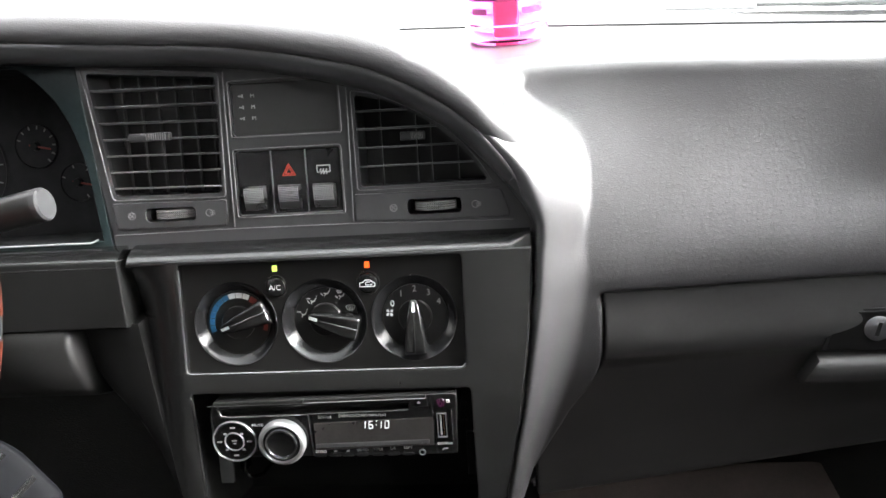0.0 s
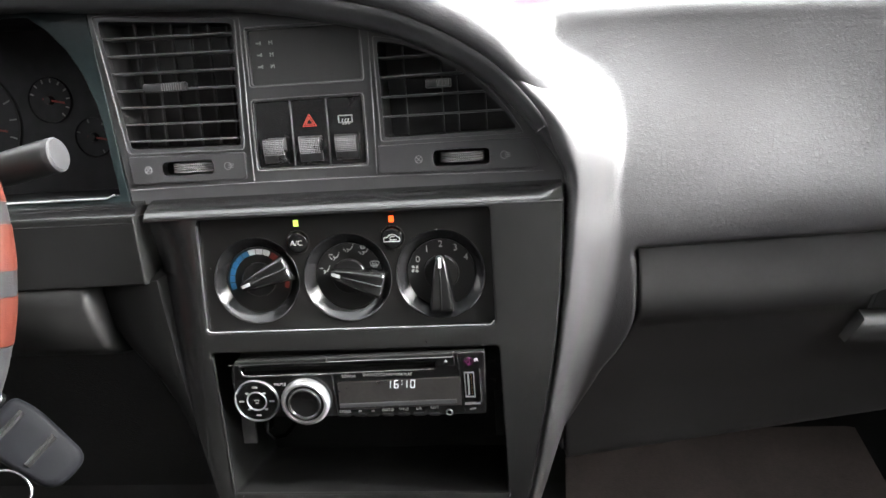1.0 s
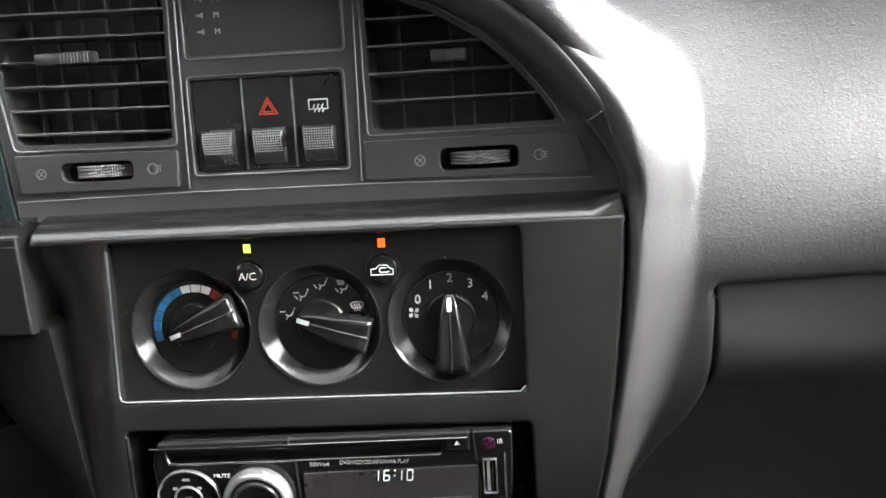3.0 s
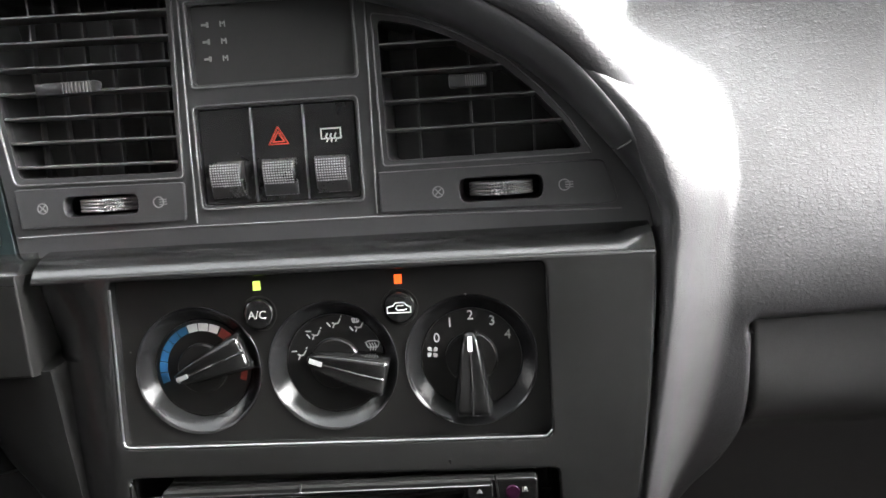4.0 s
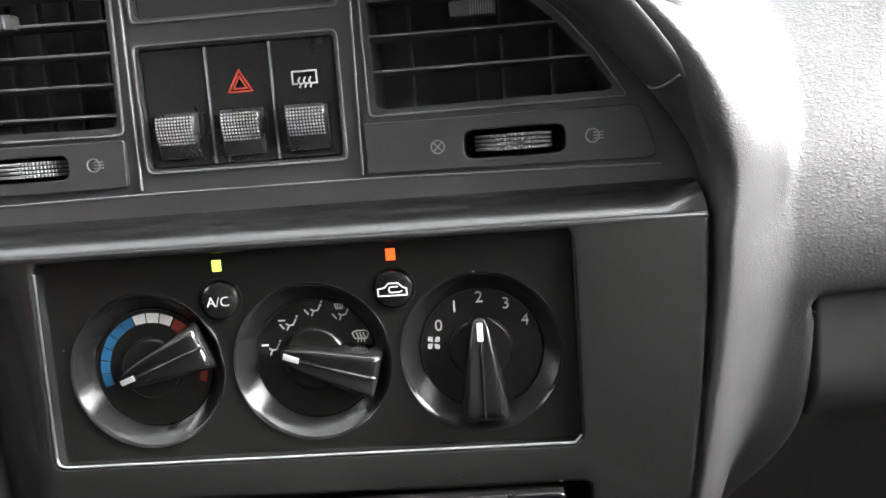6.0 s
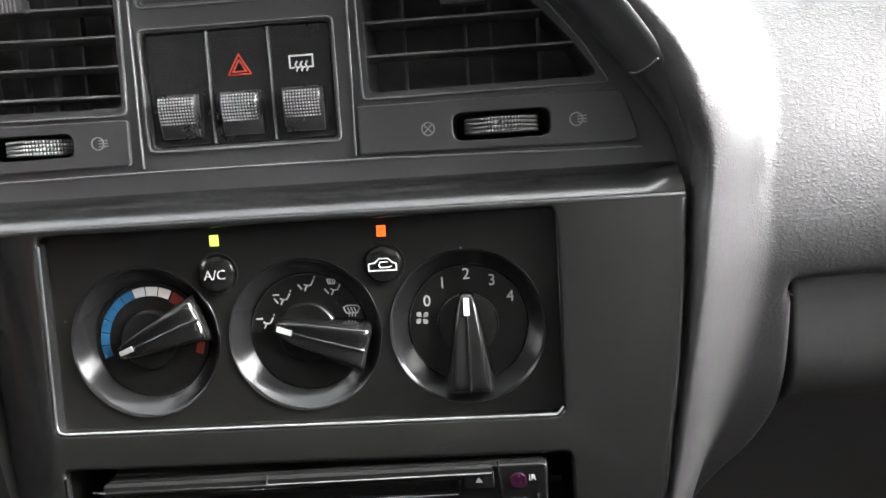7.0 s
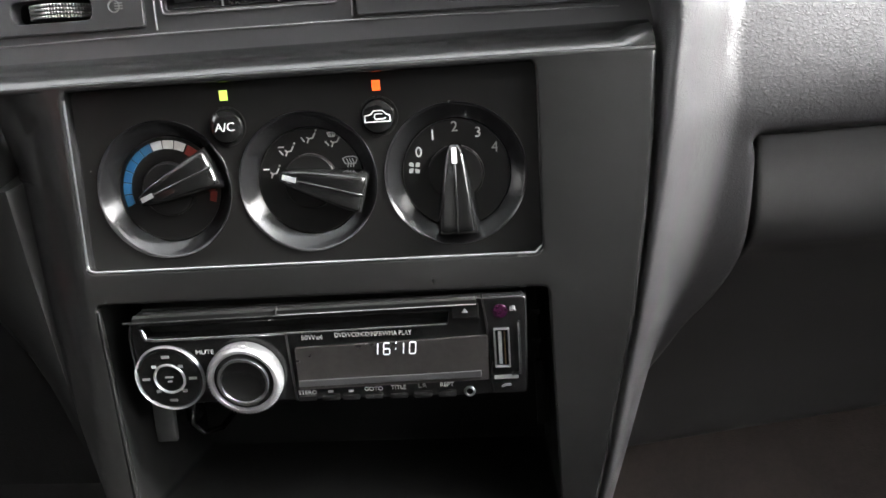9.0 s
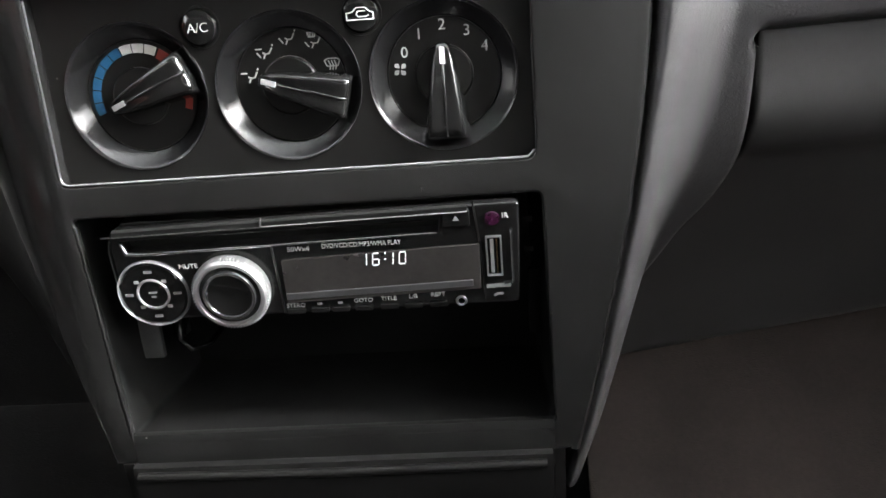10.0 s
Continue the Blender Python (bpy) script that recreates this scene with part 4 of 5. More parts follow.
part("strip_edge", tube([(-0.0945, 0.0160, 0.0016), (-0.0895, 0.0161, 0.0022), (-0.0215, 0.0171, 0.0022)], 0.00045, 6), CHROME, rd, "bright lower edge of the flap")
part("strip_edge", tube([(-0.0207, 0.0171, 0.0018), (0.0700, 0.0186, 0.0018)], 0.0003, 6), LINE, rd)
part("strip_tick", tube([(-0.0214, 0.0169, 0.0024), (-0.0208, 0.0214, 0.0012)], 0.0005, 6), CHROME, rd)
part("left_edge", tube([(-0.0918, 0.0140, 0.0006), (-0.0936, 0.008, 0.0004), (-0.0938, -0.006, 0.0004), (-0.0915, -0.0180, 0.0004), (-0.0890, -0.0255, 0.0002)], 0.0007, 8), GLOSS, rd, "rounded outer edge")
part("slot_well", lip(slot, 0.03, 0.0), BLACK, rd)
part("slot_edge", tube([(-0.0872, 0.0122, 0.0004), (-0.0856, 0.0070, 0.0006), (-0.0800, 0.0064, 0.0006), (-0.0200, 0.0074, 0.0006), (0.0560, 0.0088, 0.0005)], [0.0010, 0.0012, 0.0009, 0.0006, 0.0005], 8), CHROME, rd, "bright edge of the disc slot")
part("seam", tube([(-0.0188, 0.0066, 0.0002), (-0.0180, -0.0280, 0.0002)], 0.0005, 6), BLACK, rd)
ring = part("control_ring", lathe([(0.0158, 0.0002), (0.0161, 0.0014), (0.0165, 0.0018), (0.0170, 0.0013), (0.0172, -0.0005)], 56, 60), LINE, rd, "thin bright ring around a round four-way pad", Matrix.Translation((-0.0780, -0.0138, 0)))
part("pad", lathe([(0, 0.0008), (0.0149, 0.0010), (0.0158, 0.0002), (0.0159, -0.0008)]), GLOSS, ring)
part("inner_ring", lathe([(0.0066, 0.0010), (0.0070, 0.0018), (0.0076, 0.0018), (0.0080, 0.0010)], 40, 60), LINE, ring)
for a in range(4):
    part("mark", strokes([[(-0.0014, 0), (0.0014, 0)]], 0.0012), INK_DIM, ring, at=Matrix.Translation((0.0115 * math.cos(a * math.pi / 2), 0.0115 * math.sin(a * math.pi / 2), 0.0010)))
    part("mark", strokes([[(-0.0006, 0), (0.0006, 0)]], 0.0014), INK_DIM, ring, at=Matrix.Translation((0.0092 * math.cos(math.pi / 4 + a * math.pi / 2), 0.0092 * math.sin(math.pi / 4 + a * math.pi / 2), 0.0010)))
part("mark", strokes([[(-0.0016, 0.0008), (0.0016, 0.0008)], [(-0.0008, -0.0014), (0.0008, -0.0014)]], 0.0008), INK_DIM, ring, at=Matrix.Translation((0, 0, 0.0010)))
kn = part("volume_knob", lathe([(0.0176, -0.0005), (0.0178, 0.0012), (0.0171, 0.0055), (0.0162, 0.0070), (0.0149, 0.0072), (0.0141, 0.0058)], 64, 25), SILVER, rd, "silver knurled volume knob", Matrix.Translation((-0.0402, -0.0138, 0)))
part("knob_groove", lathe([(0.0122, 0.0056), (0.0143, 0.0056)], 48), BLACK, kn)
part("knob_band", lathe([(0.0104, 0.0062), (0.0108, 0.0076), (0.0121, 0.0076), (0.0128, 0.0056)], 48, 60), CHROME, kn, "bright inner ring")
part("knob_face", lathe([(0, 0.0060), (0.0100, 0.0062), (0.0106, 0.0066)]), GLOSS, kn, "black centre of the knob")
for a in range(72):
    c = radians(a * 5)
    part("knurl", block(-0.00022, -0.0005, 0.0012, 0.00022, 0.0003, 0.0056), SILVER, kn, at=Matrix.Rotation(c, 4, "Z") @ Matrix.Translation((0, -0.0174, 0)))
part("display", plate([rpoly([(-0.0160, -0.0225), (0.0740, -0.0200), (0.0745, 0.0025), (-0.0155, -0.0002)], 0.001)], 0.003, 0.0003, top=0.0010), mat("pale_display_film", (0.024, 0.022, 0.0215), 0.20, scale=20, vary=0.3, spec=0.7, wear=0.03), rd, "smoked display window")
part("display_edge", plate([[(-0.0157, -0.0205), (0.0705, -0.0183), (0.0705, -0.0150), (-0.0157, -0.0172)]], 0.001, 0.0003, top=0.0014), FASCIA, rd, "paler lower band of the display")
SEG = {"1": "bc", "6": "afgedc", "0": "abcdef"}
def digit(c, x):
    h, w, lines = 0.0029, 0.0028, []
    k = 0.28
    P_ = {"tl": (0, 2 * h), "tr": (w, 2 * h), "ml": (0, h), "mr": (w, h), "bl": (0, 0), "br": (w, 0)}
    S_ = {"a": ("tl", "tr"), "b": ("tr", "mr"), "c": ("mr", "br"), "d": ("bl", "br"), "e": ("ml", "bl"), "f": ("tl", "ml"), "g": ("ml", "mr")}
    for s in SEG[c]:
        p, q = (Vector(P_[e]) for e in S_[s])
        d = (q - p).normalized() * 0.0004
        p, q = p + d, q - d
        lines.append([(x + v.x + k * v.y * 0.4, v.y - 0.0072) for v in (p, q)])
    return lines


CLOCK_AT = Matrix.Translation((-0.0004, 0.0022, 0.0010))
for c, x in (("1", 0.0208), ("6", 0.0264), ("1", 0.0328), ("0", 0.0384)):
    part("clock_digit", strokes(digit(c, x), 0.00042), DIGIT, rd, "lit clock digit", CLOCK_AT)
for dot in ([(0.0322, -0.0046), (0.0323, -0.0044)], [(0.0326, -0.0016), (0.0327, -0.0014)]):
    part("clock_dot", strokes([dot], 0.0005), DIGIT, rd, "", CLOCK_AT)
for body, x, y, s, w in (("50Wx4", -0.0068, 0.0045, 0.0034, 1.0), ("DVD/VCD/CD/MP3/WMA PLAY", 0.0218, 0.0052, 0.0033, 0.80), ("MUTE", -0.0588, -0.0010, 0.0032, 1.1), ("STERO", -0.0125, -0.0242, 0.0030, 1.0), ("GOTO", 0.0193, -0.0233, 0.0030, 1.0), ("TITLE", 0.0312, -0.0230, 0.0030, 1.0), ("L/R", 0.0425, -0.0226, 0.0030, 1.0), ("REPT", 0.0540, -0.0222, 0.0030, 1.0), ("IR", 0.0862, 0.0150, 0.0036, 1.0)):
    part("lettering", text(body, s, width=w, bold=-0.00003), INK, rd, "small white printed lettering", Matrix.Translation((x, y, 0.0002)))
for k, x in enumerate((-0.0125, -0.0012, 0.0085, 0.0193, 0.0312, 0.0425, 0.0540)):
    part("preset_key", block(x - 0.0042, -0.0284, -0.001, x + 0.0042, -0.0256, 0.0014, 0.0005), GLOSS, rd)
for x in (-0.0012, 0.0085):
    part("mark", strokes([[(x - 0.0008, -0.0238), (x + 0.0008, -0.0238)]], 0.0010), INK_DIM, rd, at=Matrix.Translation((0, 0, 0.0002)))
ej = part("eject_key", plate([rect(0.0590, 0.0115, 0.0710, 0.0190, 0.001)], 0.003, 0.0005, top=0.0016), GLOSS, rd, "eject key with a white triangle")
part("symbol", plate([[(0.0634, 0.0146), (0.0662, 0.0146), (0.0648, 0.0168)]], 0.0005, top=0.0019), INK_DIM, ej)
part("side_edge", tube([(0.0725, 0.0230, 0.0004), (0.0752, -0.0040, 0.0004), (0.0757, -0.0270, 0.0004)], 0.0005, 6), GLOSS, rd)
part("infrared_window", plate([disc(0.0805, 0.0140, 0.0034, 24)], 0.002, 0.0003, top=0.0006), mat("violet_window", (0.022, 0.004, 0.015), 0.15), rd, "dark violet receiver window")
usb = part("usb_socket", plate([rect(0.0770, -0.0140, 0.0842, 0.0058, 0.0006), rect(0.0778, -0.0132, 0.0834, 0.0050, 0.0004)], 0.002, 0.0003, top=0.0012), STEEL, rd, "metal socket with a white tongue")
part("tongue", block(0.0790, -0.0125, -0.002, 0.0806, 0.0042, 0.0002), INK_DIM, usb)
part("tongue_contact", block(0.0816, -0.0125, -0.002, 0.0822, 0.0042, 0.0000), mat("brass_contact", (0.6, 0.38, 0.2), 0.35, metal=1.0), usb)
part("side_trim", tube([(0.0886, 0.0085, 0.0008), (0.0886, -0.0175, 0.0008), (0.0845, -0.0180, 0.0008)], 0.0006, 6), CHROME, rd, "bright corner edge")
part("caption", strokes([[(0.0770, -0.0192), (0.0798, -0.0192)], [(0.0806, -0.0190), (0.0868, -0.0190)]], 0.0018), INK_DIM, rd, at=Matrix.Translation((0, 0, 0.0002)))
part("reset_hole", lathe([(0.0016, 0.0002), (0.0019, 0.0008), (0.0024, 0.0008), (0.0027, 0.0)], 24, 60), STEEL, rd, "", Matrix.Translation((0.0645, -0.0262, 0)))
part("mark", strokes([[(0.0800, -0.0240), (0.0812, -0.0232)], [(0.0822, -0.0232), (0.0836, -0.0232)]], 0.0010), INK_DIM, rd, at=Matrix.Translation((0, 0, 0.0002)))

# ---- lower dash, driver side ----
low = thing("driver_lower_dash", "dark plastic lower dash panels under the gauges", "dash panel", pose(0, 0, 0))
def skin(outline_xz, thick, bevel=0.002):
    """A leaning panel from its x, z outline."""
    return plate([[(x, (z - 0.46) / math.cos(radians(18))) for x, z in outline_xz]], thick, bevel)


AT_DRAWER = leaning(0, -0.003, 0.46, 18)
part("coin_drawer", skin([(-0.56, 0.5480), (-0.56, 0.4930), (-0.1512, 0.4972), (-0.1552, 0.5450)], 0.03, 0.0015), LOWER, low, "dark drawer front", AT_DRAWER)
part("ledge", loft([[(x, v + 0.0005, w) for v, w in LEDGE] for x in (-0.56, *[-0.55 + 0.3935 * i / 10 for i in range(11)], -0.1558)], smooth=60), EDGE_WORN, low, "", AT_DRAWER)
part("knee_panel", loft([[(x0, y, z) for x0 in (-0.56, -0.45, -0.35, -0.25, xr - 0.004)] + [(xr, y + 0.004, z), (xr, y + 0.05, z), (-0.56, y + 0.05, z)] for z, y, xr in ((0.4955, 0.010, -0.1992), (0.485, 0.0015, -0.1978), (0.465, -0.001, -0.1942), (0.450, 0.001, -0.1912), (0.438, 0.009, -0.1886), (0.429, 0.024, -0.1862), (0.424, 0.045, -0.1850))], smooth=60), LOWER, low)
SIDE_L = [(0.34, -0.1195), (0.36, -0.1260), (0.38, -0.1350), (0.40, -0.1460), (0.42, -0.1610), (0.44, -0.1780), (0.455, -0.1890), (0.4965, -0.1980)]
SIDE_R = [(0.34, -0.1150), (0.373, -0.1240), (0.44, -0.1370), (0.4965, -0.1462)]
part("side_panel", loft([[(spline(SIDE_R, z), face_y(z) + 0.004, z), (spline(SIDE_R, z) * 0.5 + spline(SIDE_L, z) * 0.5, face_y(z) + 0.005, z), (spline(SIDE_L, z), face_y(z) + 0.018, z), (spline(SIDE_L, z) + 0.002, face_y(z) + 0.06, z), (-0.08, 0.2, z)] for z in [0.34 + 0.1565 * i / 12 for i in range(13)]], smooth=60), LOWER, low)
lc = thing("lower_console", "dark plastic console under the centre trim", "console", pose(0, 0, 0))
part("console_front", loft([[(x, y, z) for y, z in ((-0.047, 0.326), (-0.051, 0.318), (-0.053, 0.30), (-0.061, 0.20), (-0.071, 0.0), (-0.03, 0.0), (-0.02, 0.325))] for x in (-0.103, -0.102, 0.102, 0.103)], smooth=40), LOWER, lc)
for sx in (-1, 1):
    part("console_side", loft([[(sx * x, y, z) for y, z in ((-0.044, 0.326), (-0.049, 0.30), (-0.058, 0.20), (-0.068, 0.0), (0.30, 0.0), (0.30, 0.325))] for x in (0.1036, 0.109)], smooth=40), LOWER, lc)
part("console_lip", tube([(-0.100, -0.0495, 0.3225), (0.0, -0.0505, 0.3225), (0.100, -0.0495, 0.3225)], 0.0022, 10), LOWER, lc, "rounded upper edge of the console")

# ---- glove box ----
gb = thing("glove_box", "closed dark grey plastic glove box under the pad", "glove box", pose(0, 0, 0))
GP = [(0.4885, 0.066), (0.4885, 0.0550), (0.4868, 0.0530), (0.470, 0.0490), (0.456, 0.0458), (0.447, 0.0450), (0.439, 0.0460), (0.431, 0.0490), (0.424, 0.0535), (0.41, 0.0610), (0.36, 0.082), (0.30, 0.097), (0.254, 0.104), (0.250, 0.112)]
rows = []
for i in range(61):
    u = i * (len(GP) - 1) / 60
    z = spline([(k, p[0]) for k, p in enumerate(GP)], u)
    yb = spline([(k, p[1]) for k, p in enumerate(GP)], u)
    a = spline(EDGE, max(0.30, z)) - 0.0014
    row = []
    for j in range(41):
        x = a + (0.66 - a) * (j / 40) ** 2.2
        y = yb + 0.07 * (x - 0.204) + 0.012 * math.exp(-((x - a) / 0.0010) ** 2)
        row.append((x, y, z + 0.12 * (x - 0.18) * ease((0.40 - z) / 0.14)))
    rows.append(row)
lid = part("lid", loft(rows, closed=False, smooth=60), GLOVE, gb, "grained grey lid curving under")
sm = lid.modifiers.new("thick", "SOLIDIFY")
sm.thickness, sm.offset = 0.008, -1
LATCH = leaning(0, 0.0590, 0.45, 8)
part("latch_recess", plate([rpoly([(0.3735, -0.022), (0.3845, 0.0125), (0.51, 0.0125), (0.51, -0.022)], [0.002, 0.006, 0.006, 0.002])], 0.002, 0.0006, top=-0.0002), BLACK, gb, "dark gap around the latch", LATCH)
part("latch_plate", plate([rpoly([(0.3762, -0.022), (0.3860, 0.0106), (0.51, 0.0106), (0.51, -0.022)], [0.002, 0.005, 0.005, 0.002])], 0.004, 0.0010, top=0.0002), LOWER, gb, "dark latch plate", LATCH)
part("latch_grip", loft([[(x0, -0.026, -0.010), (x0 + 0.001, -0.030, 0.0005), (x0 - 0.004, -0.036, 0.0030), (x0 - 0.009, -0.043, 0.0026), (x0 - 0.011, -0.050, -0.002), (x0 - 0.011, -0.050, -0.014)] for x0 in (0.372, 0.376, 0.49, 0.51)], smooth=50), GLOVE, gb, "grip lip under the latch", LATCH)
lk = part("lock", lathe([(0, 0.0016), (0.0085, 0.0018), (0.0100, 0.0010), (0.0102, -0.001)]), STEEL, gb, "round metal key lock", LATCH @ Matrix.Translation((0.414, -0.004, 0.0002)))
part("key_slot", block(-0.0014, -0.0055, 0.001, 0.0014, 0.0055, 0.0022), BLACK, lk, at=pose(0, 0, 0, 0, 0, -12))
fm = thing("floor_mat", "brown-grey carpet floor mat in the passenger footwell", "floor mat", pose(0, 0, 0))
part("carpet", loft([[(x0, y, z), (x1, y, z), (x1, y, z - 0.012), (x0, y, z - 0.012)] for y, z, x0, x1 in ((0.316, 0.100, 0.165, 0.498), (0.312, 0.101, 0.160, 0.506), (0.22, 0.055, 0.155, 0.53), (0.10, 0.020, 0.15, 0.56), (-0.2, 0.012, 0.15, 0.58), (-0.35, 0.012, 0.15, 0.58))], smooth=50), MAT_FLOOR, fm)

# ---- gauges, stalk, wheel, keys ----
cl = thing("instrument_cluster", "dark instrument cluster with dim round gauges", "instrument cluster", UPPER)
hole = [up(-0.56, 0.679), up(-0.2275, 0.679), up(-0.213, 0.668), up(-0.200, 0.654), up(-0.190, 0.637), up(-0.183, 0.616), up(-0.1795, 0.597), up(-0.1745, 0.5515), up(-0.56, 0.5515)]
part("surround", plate([[up(-0.58, 0.700), up(-0.184, 0.700), up(-0.1672, 0.5460), up(-0.58, 0.5460)], hole], 0.004, 0.0006, top=0.0008), TEAL, cl, "teal-tinted dark surround")
part("hood_wall", lip(hole, 0.07, 0.0), DIALFACE, cl)
part("dial_plate", plate([rect(-0.60, -0.04, -0.14, 0.15)], 0.004, top=-0.066), DIALFACE, cl)
part("lower_edge", tube([(-0.50, -0.0070, 0.002), (-0.184, -0.0070, 0.002), (-0.178, -0.0045, 0.002)], 0.0008, 8), SILVER, cl, "bright lower edge")
def gauge(x, y, r, a0, a1, n):
    g = part("gauge", lathe([(0, 0.001), (r * 0.97, 0.001), (r, 0.0022), (r * 1.02, 0.0)]), DIALFACE, cl, "dim round gauge", Matrix.Translation((x, y, -0.066)))
    for k in range(n):
        a = radians(a0 + (a1 - a0) * k / (n - 1))
        part("tick", strokes([[(r * 0.80 * math.cos(a), r * 0.80 * math.sin(a)), (r * 0.92 * math.cos(a), r * 0.92 * math.sin(a))]], 0.0012), INK_DIM, g, at=Matrix.Translation((0, 0, 0.001)))
    part("needle", strokes([[(-0.2 * r, 0.05 * r), (0.75 * r, -0.15 * r)]], 0.0016), INK_DARKRED, g, "dull red needle", Matrix.Translation((0, 0, 0.004)))
    part("needle_cap", lathe([(0, 0.006), (0.003, 0.0055), (0.004, 0.001)]), BLACK, g)
    return g


gauge(-0.2605, 0.0700, 0.0185, 160, -50, 9)
gauge(-0.2265, 0.0380, 0.0160, 160, -60, 5)
gauge(-0.335, 0.054, 0.046, 220, -40, 13)

st = thing("wiper_stalk", "black steering column stalk with a grey end cap", "stalk", pose(0, 0, 0))
p0, p1 = Vector((-0.257, -0.036, 0.594)), Vector((-0.1605, -0.030, 0.612))
part("stem", tube([p0 + Vector((-0.08, 0.03, -0.02)), p0, p0.lerp(p1, 0.55), p0.lerp(p1, 0.9), p1], [0.006, 0.0085, 0.0105, 0.0112, 0.0108], 20), STEM, st)
part("slider", tube([p0.lerp(p1, f) + Vector((0, -0.0045, h)) for f, h in ((-0.1, 0.0085), (0.0, 0.0105), (0.30, 0.0118), (0.42, 0.0112), (0.46, 0.0095))], [0.0010, 0.0022, 0.0024, 0.0022, 0.0010], 10), STEM, st, "black slider on top of the stalk")
cap_at = Matrix.Translation(p1) @ (p1 - p0).to_track_quat("Z", "Y").to_matrix().to_4x4()
part("end_cap", lathe([(0, 0.0028), (0.0098, 0.0022), (0.0110, 0.0008), (0.0112, -0.003)], 32), mat("grey_cap_plastic", (0.020, 0.020, 0.021), 0.45, wear=0.05, scale=90, spec=0.25), st, "grey ribbed end cap", cap_at)
part("symbol", strokes([[(0.003 * math.cos(i * 0.6), 0.003 * math.sin(i * 0.6)) for i in range(12)]], 0.0007), INK_DIM, st, at=pose(-0.186, -0.0405, 0.6075, 80, 0, 8))

sw = thing("steering_wheel", "steering wheel with an orange and grey striped leather cover", "steering wheel", Matrix.Translation((-0.3705, -0.085, 0.563)) @ pose(0, 0, 0, 90 - 24))
RW, rw = 0.180, 0.0165
def rim_piece(a0, a1, r, n=10):
    return tube([(RW * math.cos(radians(a0 + (a1 - a0) * k / n)), RW * math.sin(radians(a0 + (a1 - a0) * k / n)), 0) for k in range(n + 1)], r, 16)


part("core", tube([(RW * math.cos(radians(a)), RW * math.sin(radians(a)), 0) for a in range(0, 361, 5)], 0.0125, 12), BLACK, sw)
bands = [(-68, -13.6, GREYSKIN), (-13.6, -5, ORANGE), (-5, -0.5, GREYSKIN), (-0.5, 7.5, ORANGE), (7.5, 11.5, GREYSKIN), (11.5, 19, ORANGE), (19, 24, GREYSKIN), (24, 32, ORANGE), (32, 110, GREYSKIN), (110, 250, ORANGE), (250, 292, GREYSKIN)]
for a0, a1, m in bands:
    part("cover_band", rim_piece(a0, a1, rw + (0.0004 if m is ORANGE else 0)), m, sw, "orange leather band" if m is ORANGE else "grey leather band")
part("hub", lathe([(0, 0.012), (0.05, 0.010), (0.062, 0.0), (0.058, -0.05), (0, -0.05)]), BLACK, sw)
for a in (200, 340):
    part("spoke", tube([(0.05 * math.cos(radians(a)), 0.05 * math.sin(radians(a)), -0.01), (0.172 * math.cos(radians(a)), 0.172 * math.sin(radians(a)), 0)], 0.012, 10), BLACK, sw)
part("column", tube([(0, 0, -0.05), (0, -0.01, -0.30)], 0.045, 24), LOWER, sw)

ky = thing("key_fob", "dark grey key fob with a chrome head hanging from the ignition", "key fob", look((-0.2135, -0.080, 0.429), (-0.555, 0.300, 0.098)) @ pose(0, 0, 0, 0, 0, 27))
fob_plan = rpoly([(-0.016, -0.036), (0.015, -0.038), (0.020, 0.010), (0.017, 0.028), (-0.017, 0.028), (-0.020, 0.010)], [0.012, 0.012, 0.010, 0.006, 0.006, 0.010], 5)
part("shell", loft([[(x * k, y * k, z) for x, y in fob_plan] for z, k in ((-0.008, 0.84), (-0.005, 0.96), (0.0, 1.0), (0.004, 0.97), (0.0065, 0.90), (0.0075, 0.80))], smooth=50), mat("dark_fob_plastic", (0.004, 0.0042, 0.005), 0.6, scale=12, spec=0.04, smooth_skin=True), ky)
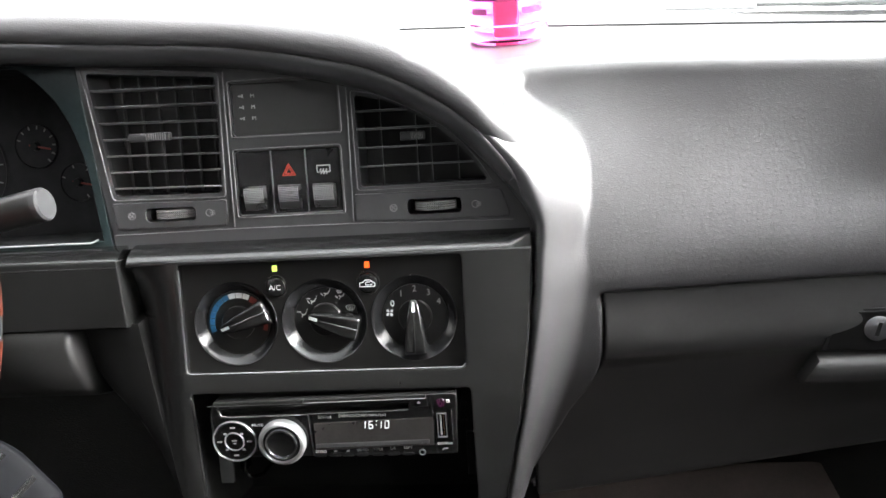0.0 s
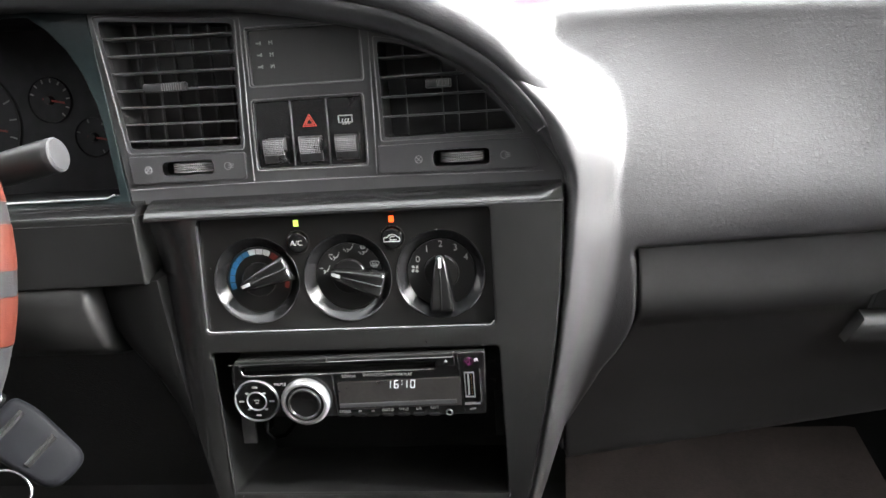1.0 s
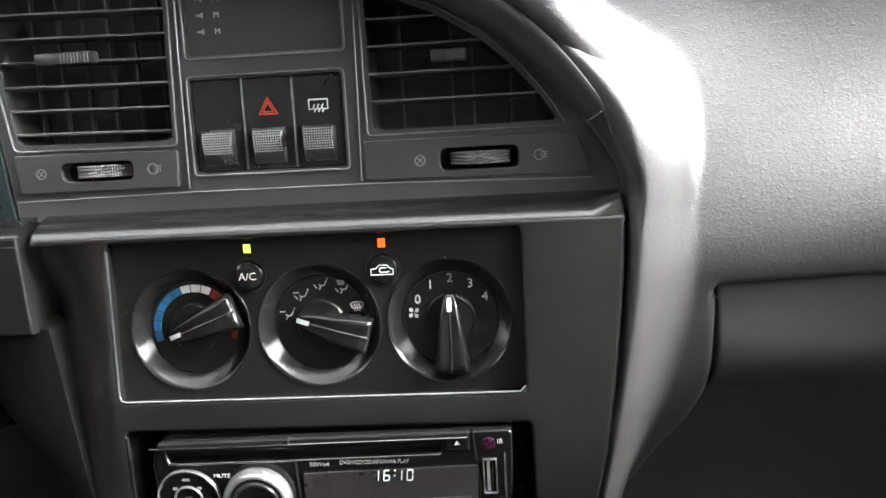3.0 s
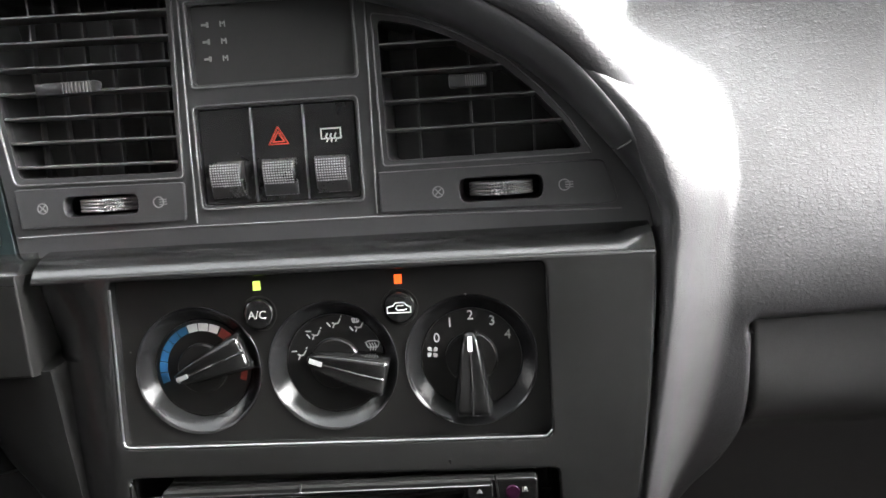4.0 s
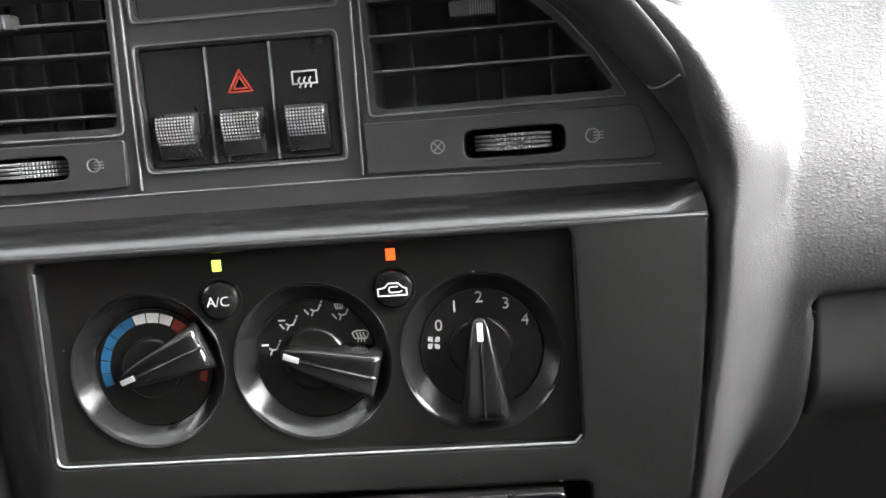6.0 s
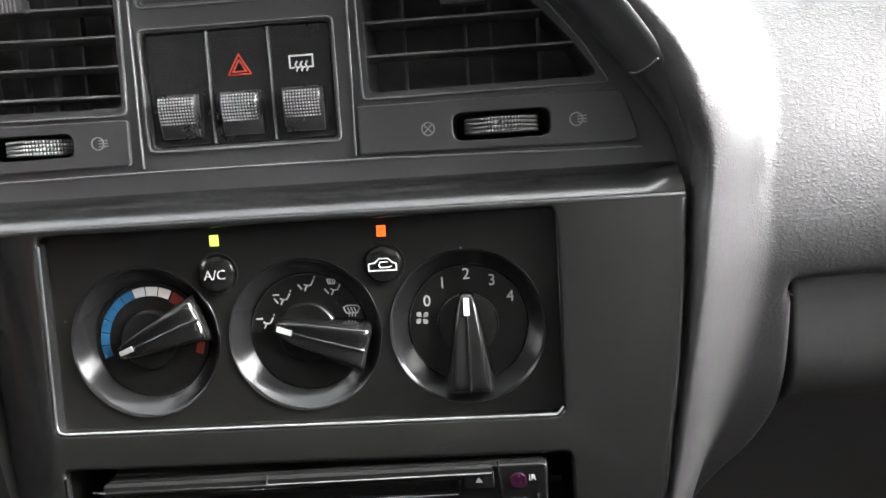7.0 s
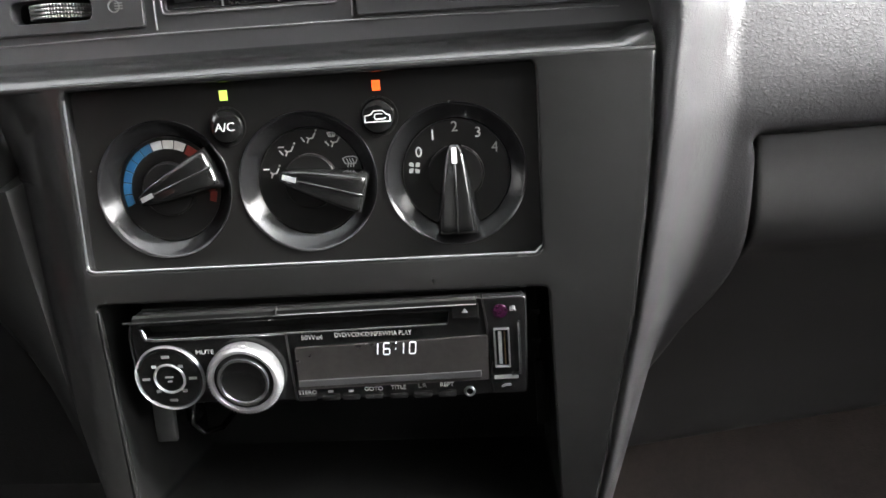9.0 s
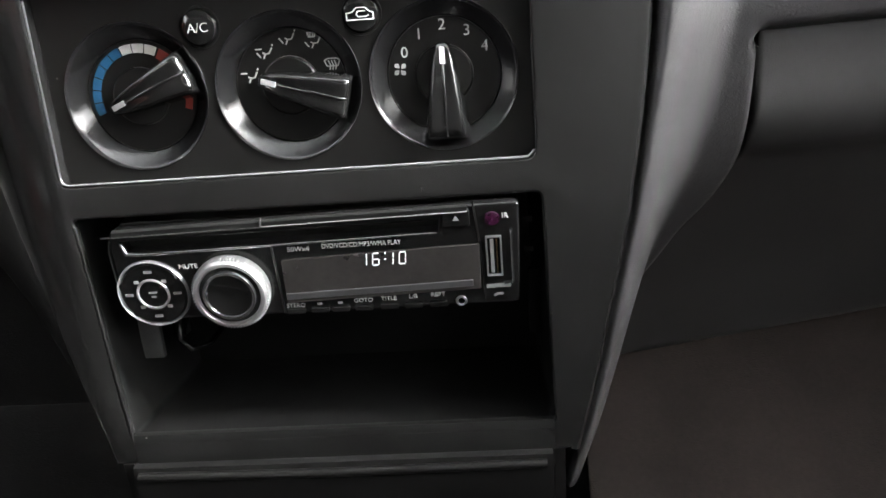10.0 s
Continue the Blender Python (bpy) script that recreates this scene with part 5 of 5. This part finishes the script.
part("chrome_head", loft([[(x * k, y * k + 0.037, z) for x, y in rpoly([(-0.015, -0.008), (0.015, -0.008), (0.012, 0.011), (-0.012, 0.011)], 0.005, 4)] for z, k in ((-0.008, 0.85), (-0.005, 1.0), (0.006, 1.0), (0.009, 0.85))], smooth=50), CHROME, ky, "chrome head")
for y0 in (0.016, -0.010):
    part("fob_button", loft([[(x, y0 + dy, z) for dy, z in ((-0.0026, 0.006), (-0.0022, 0.0085), (0.0, 0.0098), (0.0022, 0.0085), (0.0026, 0.006))] for x in (-0.012, -0.0115, 0.0115, 0.012)], smooth=50), CHROME, ky, "bright raised key")
part("key_ring", tube([(-0.030 + 0.012 * math.cos(a), -0.012 + 0.015 * math.sin(a), 0.0) for a in [i * math.pi / 12 for i in range(25)]], 0.0012, 8), CHROME, ky, "bright metal key ring")

# ---- perfume bottle ----
pb = thing("perfume_bottle", "round pink glass perfume bottle standing on the dash top", "perfume bottle", pose(0.1410, 0.277, 0.645) @ Matrix.Scale(1.07, 4))
part("glass_body", lathe([(0, 0.0), (0.030, 0.0), (0.0345, 0.003), (0.0362, 0.009), (0.0365, 0.016), (0.0350, 0.0175), (0.0362, 0.019), (0.0365, 0.0335), (0.0350, 0.0365), (0.022, 0.0380), (0.016, 0.040), (0.016, 0.044), (0, 0.044)], 64, 40), PINK_GLASS, pb)
part("wick", block(-0.0075, -0.004, 0.006, 0.0075, 0.004, 0.0425, 0.001), STICK, pb, "red paper wick inside")
part("cap", lathe([(0.0335, 0.0385), (0.0350, 0.0400), (0.0350, 0.0440), (0.0300, 0.0470), (0.0240, 0.0480), (0.0230, 0.066), (0.020, 0.069), (0, 0.069), (0, 0.0445), (0.017, 0.0445), (0.017, 0.0390)]), BOTTLE_CAP, pb, "dark purple screw cap")
for dx, w in ((-0.024, 0.010), (0.022, 0.013)):
    part("print", strokes([[(dx - w / 2, 0.027), (dx + w / 2, 0.027)]], 0.004), INK, pb, "", pose(0, -0.0372 if abs(dx) < 0.01 else -0.0285, 0, 90, 0, math.degrees(dx / 0.0365)))
